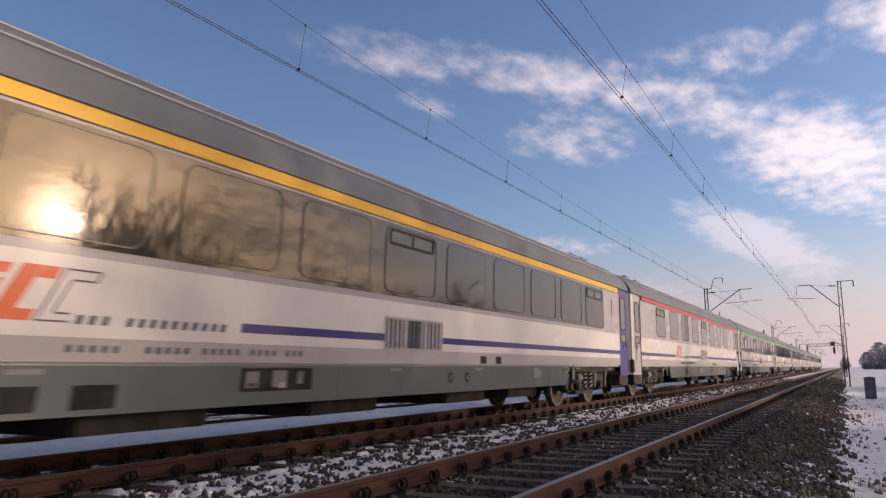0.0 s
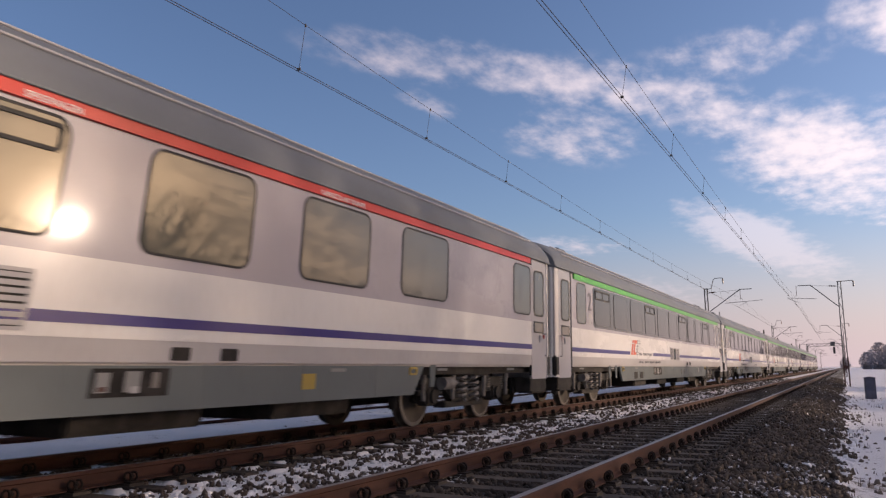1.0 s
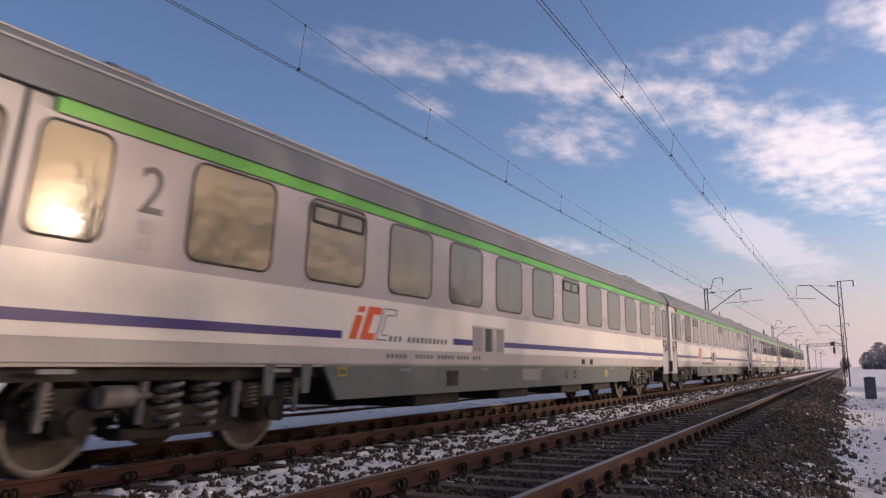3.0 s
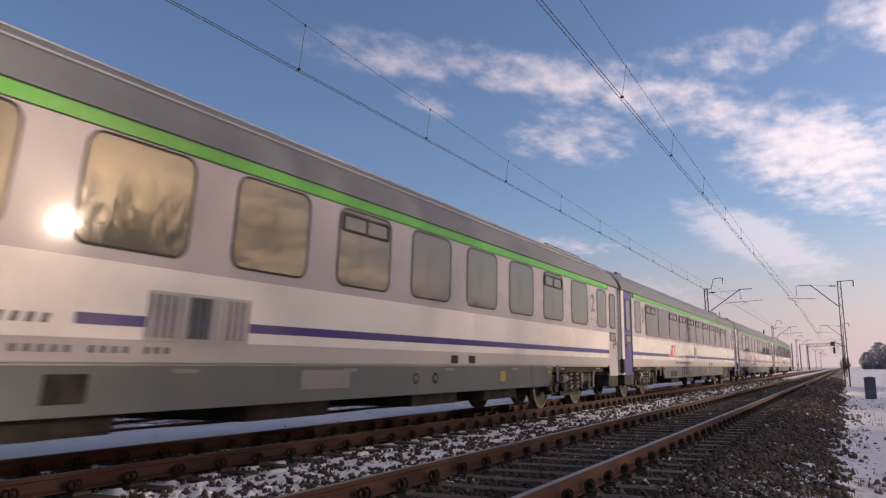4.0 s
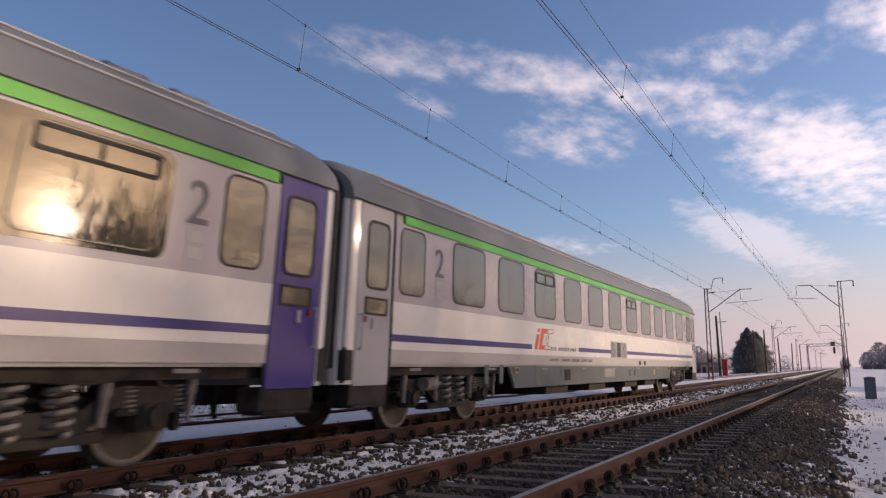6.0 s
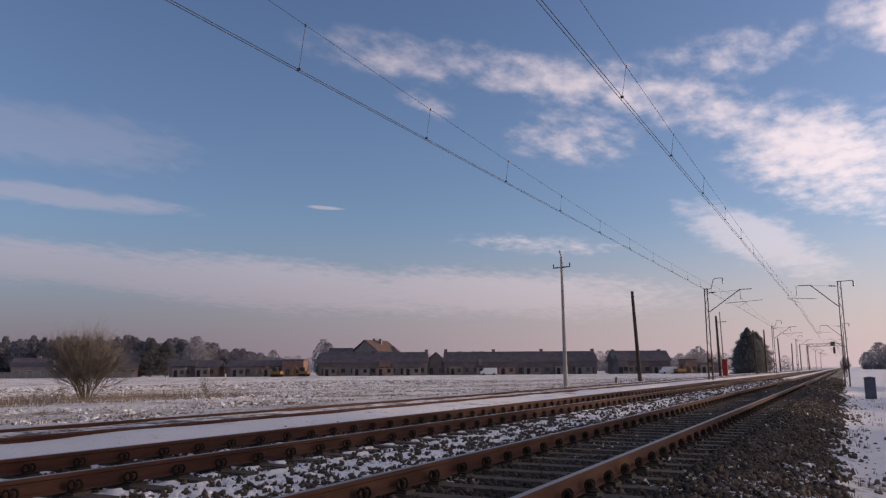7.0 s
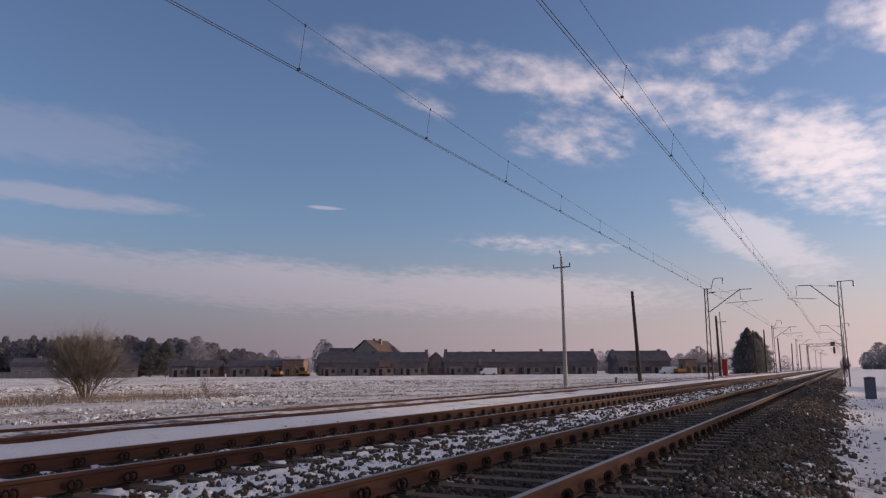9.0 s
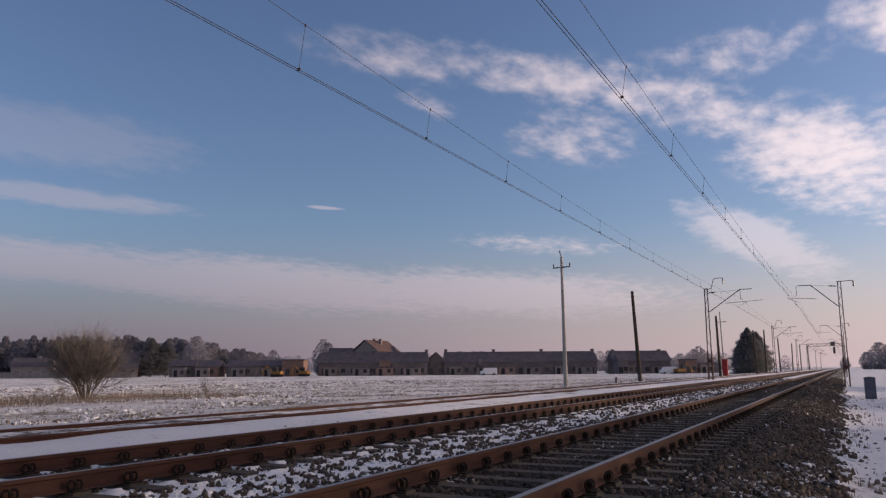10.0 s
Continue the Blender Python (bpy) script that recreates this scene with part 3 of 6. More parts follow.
def build_snow_pads():
    rng = np.random.RandomState(77)
    rows = []
    for i in range(110):
        y = 0.8 + 0.6 * i
        for x, chance in ((TRACK_FAR - GAUGE / 2 + 0.24, 0.9), (TRACK_FAR + GAUGE / 2 + 0.24, 0.85), (TRACK_FAR + 0.1, 0.5), (TRACK_FAR - GAUGE / 2 - 0.3, 0.9), (TRACK_FAR + 1.35, 0.6), (TRACK_NEAR - 1.5, 0.35)):
            if rng.rand() < chance:
                rows.append((x + rng.normal(0, 0.04), y + rng.normal(0, 0.05), -0.195, rng.uniform(0.06, 0.13), rng.uniform(0.11, 0.24), rng.uniform(0.008, 0.026)))
    for i in range(2200):
        y = 2.5 + 60 * rng.rand() ** 1.6
        rows.append((rng.uniform(-5.75, -4.25), y, -0.215, rng.uniform(0.012, 0.06), rng.uniform(0.015, 0.09), rng.uniform(0.01, 0.03)))
    for i in range(260):
        x = rng.uniform(-1.2, 0.3)
        rows.append((x, 5 + 40 * rng.rand() ** 1.5, lie(x) + 0.01, rng.uniform(0.012, 0.045), rng.uniform(0.012, 0.06), rng.uniform(0.015, 0.03)))
    for i in range(170):
        x = 0.02 - abs(rng.normal(0, 0.22))
        rows.append((x, 5 + 38 * rng.rand() ** 1.4, lie(x) + 0.015, rng.uniform(0.03, 0.10), rng.uniform(0.03, 0.09), rng.uniform(0.015, 0.035)))
    lumps = []
    for i in range(9000):
        x = -13.4 - 70 * rng.rand() ** 1.35
        far = 1 + abs(x) / 30
        lumps.append((x, rng.uniform(6, 130), lie(x) - 0.01, rng.uniform(0.03, 0.12) * far, rng.uniform(0.03, 0.12) * far, rng.uniform(0.010, 0.034) * far))
    scatter_snow("field_snow", "frosted tussocks capped with snow over the field", np.array(lumps), 6)
    scatter_snow("snow_pads", "thin pads of snow lying on the ballast between rails", np.array(rows), 5)


build_snow_pads()


# ---- tracks ----
RAIL_SHAPE = [(-0.036, -0.006), (-0.030, 0.0), (0.030, 0.0), (0.036, -0.006), (0.036, -0.034), (0.010, -0.046), (0.009, -0.130), (0.030, -0.142), (0.070, -0.150), (0.070, -0.160),
              (-0.070, -0.160), (-0.070, -0.150), (-0.030, -0.142), (-0.009, -0.130), (-0.010, -0.046), (-0.036, -0.034)]


def sleeper_mesh():
    bm = bmesh.new()
    prism(bm, [(-0.13, -0.32), (0.13, -0.32), (0.10, -0.185), (-0.10, -0.185)], -1.28, 1.28)
    bmesh.ops.rotate(bm, verts=bm.verts, cent=(0, 0, 0), matrix=Matrix.Rotation(radians(90), 3, "Z"))
    for s in (-1, 1):
        box(bm, s * GAUGE / 2 - 0.17, s * GAUGE / 2 + 0.17, -0.085, 0.085, -0.186, -0.163)
    return mesh_of(bm, "sleeper", SLEEPER)


def fastener_mesh():
    """A double coil clip with its bolt and plate, as seen along the rail's foot."""
    bm = bmesh.new()
    box(bm, 0.03, 0.16, -0.07, 0.07, -0.164, -0.148)
    for s in (-1, 1):
        ring = [(0.082 + 0.024 * math.cos(a), s * 0.034 + 0.020 * math.cos(a), -0.106 + 0.042 * math.sin(a)) for a in [2 * math.pi * i / 8 for i in range(9)]]
        for a, b in zip(ring, ring[1:]):
            bar(bm, a, b, 0.012, 5)
    bar(bm, (0.095, 0, -0.150), (0.095, 0, -0.075), 0.014, 6)
    bar(bm, (0.095, 0, -0.112), (0.095, 0, -0.090), 0.026, 6)
    return mesh_of(bm, "rail_fastener", FASTENER)


def build_track(name, label, x, phase, mat, near, nearest, z=0.0, sleepers=True):
    track = thing(name, label, "railway track", kind="structure")
    for s in (-1, 1):
        bm = bmesh.new()
        for y0, y1 in ((-60, 25), (25, 90), (90, FAR_END)):
            prism(bm, [(x + s * GAUGE / 2 + a, z + b) for a, b in RAIL_SHAPE], y0, y1)
        part("rail", bm, mat, track, smooth=False)
    if not sleepers:
        return track
    sl, fa = sleeper_mesh(), fastener_mesh()
    y = phase + 0.6 * math.ceil((near - phase) / 0.6)
    count = 0
    far_v, far_f = [], []
    clip_v, clip_f = [], []
    while y < 260:
        if count < nearest:
            part("sleeper", sl, None, track, at=pose(x, y, z, 0, 0, random.uniform(-0.4, 0.4)))
            if count < nearest * 0.66:
                for s in (-1, 1):
                    part("rail_fastener", fa, None, track, at=pose(x + s * GAUGE / 2, y, z))
                    part("rail_fastener", fa, None, track, at=pose(x + s * GAUGE / 2, y, z, 0, 0, 180))
            else:
                for s in (-1, 1):
                    for t in (-1, 1):
                        cx = x + s * GAUGE / 2 + t * 0.085
                        b = len(clip_v)
                        clip_v += [(cx + i * 0.022, y + j * 0.036, -0.16 + k * 0.085) for i in (-1, 1) for j in (-1, 1) for k in (0, 1)]
                        clip_f += [tuple(b + q for q in fc) for fc in ((0, 1, 3, 2), (4, 6, 7, 5), (0, 4, 5, 1), (2, 3, 7, 6), (1, 5, 7, 3))]
        else:
            b = len(far_v)
            far_v += [(x + i * 1.28, y + j * (0.13 if k == 0 else 0.10), z + (-0.3 if k == 0 else -0.185)) for i in (-1, 1) for j in (-1, 1) for k in (0, 1)]
            far_f += [tuple(b + q for q in fc) for fc in ((0, 1, 3, 2), (4, 6, 7, 5), (0, 4, 5, 1), (2, 3, 7, 6), (1, 5, 7, 3))]
        y += 0.6
        count += 1
    tagged(part("sleepers_beyond", raw_mesh("sleepers_beyond", far_v, far_f, SLEEPER), None, track), kind="stuff")
    tagged(part("fasteners_beyond", raw_mesh("fasteners_beyond", clip_v, clip_f, FASTENER), None, track), kind="stuff")
    return track


# ---- overhead line ----
MAST_Y = [-65.0, 0.0, 65.0, 130.0, 195.0, 260.0, 325.0, 390.0]


def sagging(a, b, sag, steps=14):
    a, b = Vector(a), Vector(b)
    return [a.lerp(b, i / steps) - Vector((0, 0, sag * 4 * (i / steps) * (1 - i / steps))) for i in range(steps + 1)]


def build_overhead(x, label, contact, messenger, sag, phase):
    line = thing("overhead_line", label, "overhead wire", "overhead lines above the tracks")
    for j in (-1, 1):
        bm = bmesh.new()
        pts = []
        for i, (a, b) in enumerate(zip(MAST_Y, MAST_Y[1:])):
            za, zb = (-0.15 if i % 2 else 0.15), (0.15 if i % 2 else -0.15)
            pts += sagging((x + za + j * 0.027, a, contact), (x + zb + j * 0.027, b, contact), 0.03, 4)[:-1]
        sweep(bm, pts, 0.0056, 5)
        part("contact_wire", bm, WIRE, line)
    bm = bmesh.new()
    pts = []
    for a, b in zip(MAST_Y, MAST_Y[1:]):
        pts += sagging((x, a, messenger), (x, b, messenger), sag, 12)[:-1]
    sweep(bm, pts, 0.0042, 5)
    part("messenger_wire", bm, WIRE, line)
    for i, (a, b) in enumerate(zip(MAST_Y, MAST_Y[1:])):
        y = a + phase
        while y < b - 1 and a >= 0 and a < 70:
            f = (y - a) / (b - a)
            bm = bmesh.new()
            za = (-0.15 if i % 2 else 0.15) * (1 - 2 * f)
            top = messenger - sag * 4 * f * (1 - f)
            bar(bm, (x, y, top + 0.02), (x + za, y, contact), 0.0038, 5)
            box(bm, x - 0.008, x + 0.008, y - 0.012, y + 0.012, top - 0.02, top + 0.025)
            box(bm, x + za - 0.026, x + za + 0.026, y - 0.012, y + 0.012, contact - 0.008, contact + 0.03)
            part("dropper", bm, WIRE, line)
            y += DROPPER_STEP
    return line


DROPPER_STEP = 4.03


def insulator(bm, a, b):
    a, b = Vector(a), Vector(b)
    bar(bm, a, b, 0.025, 8)
    for i in range(4):
        p = a.lerp(b, 0.2 + 0.2 * i)
        d = (b - a).normalized() * 0.025
        bar(bm, p - d, p + d, 0.065, 8)


def catenary_mast(x, y, z0, top, reach, wire_x, hook):
    """A lattice mast of two channels, with a bracket that reaches over the track. reach: +1 to the right, -1 to the left."""
    mast = thing("catenary_mast", "grey lattice steel mast with rusty foot carrying wires over the track", "catenary mast", "catenary masts along the line", at=pose(x, y, 0))
    s = reach
    for k in (-1, 1):
        bm = bmesh.new()
        w0, w1 = 0.165, 0.105
        for d in (-1, 1):
            a = Vector((k * w0, d * 0.07, z0))
            b = Vector((k * w1, d * 0.07, top))
            bar(bm, a, b, 0.034, 4)
        for i in range(16):
            f = i / 15
            zz = z0 + (top - z0) * f
            w = w0 + (w1 - w0) * f
            box(bm, k * w - 0.012, k * w + 0.012, -0.075, 0.075, zz - 0.02, zz + 0.02)
        part("channel", bm, MAST_STEEL, mast)
    bm = bmesh.new()
    steps = 11
    for i in range(steps):
        f, g = i / steps, (i + 1) / steps
        wa, wb = 0.165 - 0.06 * f, 0.165 - 0.06 * g
        k = 1 if i % 2 else -1
        bar(bm, (-k * wa, 0, z0 + (top - z0) * f), (k * wb, 0, z0 + (top - z0) * g), 0.014, 4)
    part("lattice", bm, MAST_STEEL, mast)
    bm = bmesh.new()
    for k in (-1, 1):
        box(bm, k * 0.155 - 0.05, k * 0.155 + 0.05, -0.10, 0.10, z0 + 0.1, z0 + 2.4, 0.01)
    box(bm, -0.15, 0.15, -0.085, 0.085, z0 + 1.5, z0 + 1.75, 0.01)
    part("foot_plate", bm, MAST_RUST, mast, "rusty brown mast foot")
    bm = bmesh.new()
    box(bm, -0.3, 0.3, -0.3, 0.3, z0 - 0.4, z0 + 0.12, 0.02)
    part("footing", bm, POLE_CONCRETE, mast)
    bm = bmesh.new()
    box(bm, -0.16, 0.16, -0.09, 0.09, top, top + 0.05)
    part("cap_plate", bm, MAST_STEEL, mast)
    # bracket
    wx = wire_x - x
    bm = bmesh.new()
    far = 0.75 if s > 0 else -0.25
    knee = (wx - s * (0.75 - far), 0, top - 0.15)
    bar(bm, (s * 0.12, 0, top - 1.9), knee, 0.035, 6)
    bar(bm, knee, (wx + s * (0.12 + far), 0, top - 0.15), 0.03, 6)
    part("bracket_arm", bm, MAST_STEEL, mast)
    bm = bmesh.new()
    bar(bm, (s * 0.12, 0, top - 0.32), (knee[0], 0, knee[2] - 0.04), 0.010, 5)
    part("tie_rod", bm, WIRE, mast)
    bm = bmesh.new()
    insulator(bm, (s * 0.2, 0, top - 0.32), (s * 0.75, 0, top - 0.27))
    part("insulator", bm, CERAMIC, mast)
    bm = bmesh.new()
    bar(bm, (wx * 0.52 + s * 0.05, 0, top - 1.22), (wx + s * (0.9 + far), 0, top - 1.06), 0.018, 6)
    bar(bm, (wx - s * 0.1, 0, top - 1.45), (wx + s * 0.65, 0, top - 1.10), 0.012, 6)
    part("steady_arm", bm, MAST_STEEL, mast)
    bm = bmesh.new()
    bar(bm, (wx, 0, top - 0.15), (wx, 0, top - 0.95), 0.018, 6)
    part("suspension", bm, CERAMIC, mast)
    # horn for the feeder
    bm = bmesh.new()
    if hook == "gooseneck":
        pts = [(s * 0.1, 0, top), (s * 0.42, 0, top + 0.02), (s * 0.62, 0, top + 0.75), (s * 0.75, 0, top + 0.85), (s * 1.35, 0, top + 0.85)]
    else:
        pts = [(-s * 0.05, 0, top + 0.03), (-s * 0.95, 0, top + 0.06)]
    for a, b in zip(pts, pts[1:]):
        bar(bm, a, b, 0.028, 6)
    part("horn", bm, MAST_STEEL, mast)
    bm = bmesh.new()
    e = Vector(pts[-1])
    insulator(bm, e, e - Vector((0, 0, 0.5)))
    part("insulator", bm, CERAMIC, mast)
    return mast


build_overhead(TRACK_NEAR, "double contact wire with messenger and droppers above the near track", 5.33, 6.14, 0.47, 4.15)
build_overhead(TRACK_FAR, "double contact wire with messenger and droppers above the far track", 5.41, 6.40, 0.63, 0.80)
for i, y in enumerate(MAST_Y[2:]):
    catenary_mast(-9.54 + 0.05 * i, y, -0.2, 7.2, 1, TRACK_FAR, "gooseneck")
    catenary_mast(0.13, y, -0.78 + 0.12 * min(i, 3), 7.25, -1, TRACK_NEAR, "horn")


# ---- train ----
HALF, BODY_END = 1.41, 13.04
SHARED = {}


def shared(key, make):
    if key not in SHARED:
        SHARED[key] = make()
    return SHARED[key]


def roof_profile(grow=0.0):
    """Half outline of the roof from the right eave over the top, as x and z."""
    out = []
    for i in range(19):
        a = math.pi * i / 18
        c, s = math.cos(a), math.sin(a)
        x = math.copysign(abs(c) ** 0.80, c) * (HALF + grow)
        out.append((x, 3.11 + (0.77 + grow) * abs(s) ** 0.95))
    return out


def roof_mesh():
    bm = bmesh.new()
    e = BODY_END - 0.02
    nose = [(0.0, 0.80), (0.05, 0.88), (0.16, 0.945), (0.36, 0.982), (0.75, 1.0)]
    stations = [(-e + d, k) for d, k in nose] + [(-6, 1.0), (0, 1.0), (6, 1.0)] + [(e - d, k) for d, k in reversed(nose)]
    rings = [[bm.verts.new((x * (0.99 + 0.01 * k), y, 3.11 + (z - 3.11) * k)) for x, z in roof_profile()] for y, k in stations]
    for a, b in zip(rings, rings[1:]):
        for i in range(len(a) - 1):
            bm.faces.new((a[i], a[i + 1], b[i + 1], b[i]))
    for r in (rings[0], rings[-1]):
        bm.faces.new(r)
    bmesh.ops.recalc_face_normals(bm, faces=bm.faces)
    return mesh_of(bm, "roof", ROOF_GREY, True)


def roof_bead_mesh(i):
    """A raised seam along the roof; its paler grey is a painted glint."""
    x, z = roof_profile(0.012)[i]
    bm = bmesh.new()
    bar(bm, (x, -12.2, z), (x, 12.2, z), 0.016, 6)
    return mesh_of(bm, "roof_seam", DOOR_GREY, True)


def vent_mesh():
    bm = bmesh.new()
    box(bm, -0.12, 0.12, -0.24, 0.24, -0.10, 0.0, 0.03)
    bar(bm, (0, -0.27, 0.03), (0, 0.27, 0.03), 0.075, 14)
    for y in (-0.2, 0.2):
        bar(bm, (0, y - 0.02, 0.03), (0, y + 0.02, 0.03), 0.083, 14)
    return mesh_of(bm, "roof_vent", ROOF_GREY, True)


def core_mesh():
    """The body's inner shell with its underframe, seen between the outer parts."""
    bm = bmesh.new()
    box(bm, -1.37, 1.37, -BODY_END + 0.05, BODY_END - 0.05, 0.92, 3.15)
    return mesh_of(bm, "inner_shell", SILL_GREY)


def floor_mesh():
    bm = bmesh.new()
    box(bm, -1.25, 1.25, -BODY_END + 0.1, BODY_END - 0.1, 0.80, 0.93)
    for y in (-6.5, -3.0, 0.5, 4.0, 6.4):
        box(bm, -1.1, 1.1, y - 0.06, y + 0.06, 0.62, 0.82)
    return mesh_of(bm, "underframe", UNDERFRAME)


def strip(y0, y1, z0, z1, x, thick):
    bm = bmesh.new()
    box(bm, min(x, x - math.copysign(thick, x)), max(x, x - math.copysign(thick, x)), y0, y1, z0, z1)
    return bm


def corner(s, d):
    """The drawn-in corner of a coach end, from sill to eave."""
    bm = bmesh.new()
    plan = [(HALF - 0.008, 0.22), (HALF - 0.03, 0.10), (HALF - 0.11, 0.01), (HALF - 0.22, 0.01), (HALF - 0.06, 0.22)]
    rows = [[bm.verts.new((s * x, d * (BODY_END - y), z)) for x, y in plan] for z in (0.70, 3.12)]
    for i in range(5):
        j = (i + 1) % 5
        bm.faces.new((rows[0][i], rows[0][j], rows[1][j], rows[1][i]))
    bm.faces.new(rows[0])
    bm.faces.new(rows[1])
    bmesh.ops.recalc_face_normals(bm, faces=bm.faces)
    return bm


def skirt_mesh(s, y0, y1):
    bm = bmesh.new()
    side_panel(bm, [(y0, 0.93), (y0 + 0.30, 0.52), (y1 - 0.30, 0.52), (y1, 0.93)], s * 1.385, 0.05)
    y = y0 + 1.4
    while y < y1 - 1.0:
        box(bm, s * 1.384 - 0.003, s * 1.384 + 0.003, y - 0.006, y + 0.006, 0.53, 0.94)
        y += 1.55
    return mesh_of(bm, "skirt", SKIRT_GREY)


def spring_mesh():
    bm = bmesh.new()
    turns, per = 5, 10
    pts = [(0.105 * math.cos(2 * math.pi * i / per), 0.105 * math.sin(2 * math.pi * i / per), 0.36 * i / (turns * per)) for i in range(turns * per + 1)]
    sweep(bm, pts, 0.021, 5)
    return mesh_of(bm, "coil_spring", SPRING, True)


def wheel_mesh():
    bm = bmesh.new()
    rings = [(0.0, 0.10), (0.10, 0.10), (0.12, 0.05), (0.36, 0.045), (0.40, 0.065), (0.455, 0.065), (0.462, -0.05), (0.49, -0.062), (0.49, -0.08), (0.40, -0.08), (0.36, -0.02), (0.12, -0.03), (0.10, -0.06), (0.0, -0.06)]
    rows = []
    for r, x in rings:
        rows.append([bm.verts.new((x, r * math.cos(2 * math.pi * i / 32), r * math.sin(2 * math.pi * i / 32))) for i in range(32)] if r else [bm.verts.new((x, 0, 0))])
    for a, b in zip(rows, rows[1:]):
        for i in range(32):
            j = (i + 1) % 32
            if len(a) == 1:
                bm.faces.new((a[0], b[i], b[j]))
            elif len(b) == 1:
                bm.faces.new((a[i], a[j], b[0]))
            else:
                bm.faces.new((a[i], a[j], b[j], b[i]))
    bmesh.ops.recalc_face_normals(bm, faces=bm.faces)
    return mesh_of(bm, "wheel", WHEEL_STEEL, True)


def tyre_mesh():
    """The run-bright outer face of a wheel's tyre."""
    bm = bmesh.new()
    k = 32
    rows = [[bm.verts.new((x, r * math.cos(2 * math.pi * i / k), r * math.sin(2 * math.pi * i / k))) for i in range(k)] for r, x in ((0.408, 0.060), (0.408, 0.072), (0.452, 0.072), (0.468, 0.060))]
    for a, b in zip(rows, rows[1:] + rows[:1]):
        for i in range(k):
            j = (i + 1) % k
            bm.faces.new((a[i], a[j], b[j], b[i]))
    bmesh.ops.recalc_face_normals(bm, faces=bm.faces)
    return mesh_of(bm, "tyre", TYRE_STEEL, True)


def bogie_frame_mesh():
    bm = bmesh.new()
    box(bm, -1.0, 1.0, -0.57, -0.43, 0.5, 0.66)
    box(bm, -1.0, 1.0, 0.43, 0.57, 0.5, 0.66)
    box(bm, -0.9, 0.9, -0.44, 0.44, 0.55, 0.86)
    return mesh_of(bm, "bogie", UNDERFRAME)


def side_frame_mesh():
    bm = bmesh.new()
    side_panel(bm, [(-1.75, 0.62), (-1.6, 0.74), (-0.75, 0.74), (-0.45, 0.55), (0.45, 0.55), (0.75, 0.74), (1.6, 0.74), (1.75, 0.62), (1.6, 0.56), (0.8, 0.56), (0.5, 0.36), (-0.5, 0.36), (-0.8, 0.56), (-1.6, 0.56)], 1.12, 0.14)
    return mesh_of(bm, "side_frame", UNDERFRAME)


def spring_plank_mesh():
    bm = bmesh.new()
    box(bm, 0.86, 1.10, -0.75, 0.75, 0.26, 0.36, 0.02)
    return mesh_of(bm, "spring_plank", UNDERFRAME)


def end_beam_mesh():
    bm = bmesh.new()
    box(bm, -1.0, 1.0, -0.07, 0.07, 0.5, 0.66, 0.01)
    return mesh_of(bm, "end_beam", UNDERFRAME)


def brake_block_mesh():
    bm = bmesh.new()
    box(bm, -0.06, 0.06, -0.05, 0.05, -0.16, 0.16, 0.02)
    bar(bm, (0.0, 0.0, 0.1), (0.0, 0.05, 0.42), 0.022, 6)
    return mesh_of(bm, "brake_block", UNDERFRAME)


def brake_cylinder_mesh():
    bm = bmesh.new()
    bar(bm, (0, -0.22, 0), (0, 0.12, 0), 0.10, 12)
    bar(bm, (0, 0.10, 0), (0, 0.34, 0), 0.03, 8)
    return mesh_of(bm, "brake_cylinder", SPRING, True)


def pipe_mesh():
    bm = bmesh.new()
    sweep(bm, [(0, -1.3, 0.10), (0, -0.9, 0.0), (0, -0.3, 0.02), (0, 0.4, -0.02), (0, 0.9, 0.03), (0, 1.3, 0.12)], 0.02, 6)
    return mesh_of(bm, "brake_pipe", UNDERFRAME, True)


def axle_box_mesh():
    bm = bmesh.new()
    box(bm, -0.10, 0.12, -0.18, 0.18, -0.14, 0.16, 0.03)
    bar(bm, (0.10, 0, 0), (0.17, 0, 0), 0.11, 12)
    box(bm, -0.06, 0.08, -0.42, 0.42, 0.02, 0.09, 0.01)
    return mesh_of(bm, "axle_box", UNDERFRAME)


def damper_mesh():
    bm = bmesh.new()
    bar(bm, (0, 0, 0), (0, 0, 0.30), 0.035, 8)
    bar(bm, (0, 0, 0.26), (0, 0, 0.48), 0.050, 8)
    return mesh_of(bm, "damper", SPRING, True)


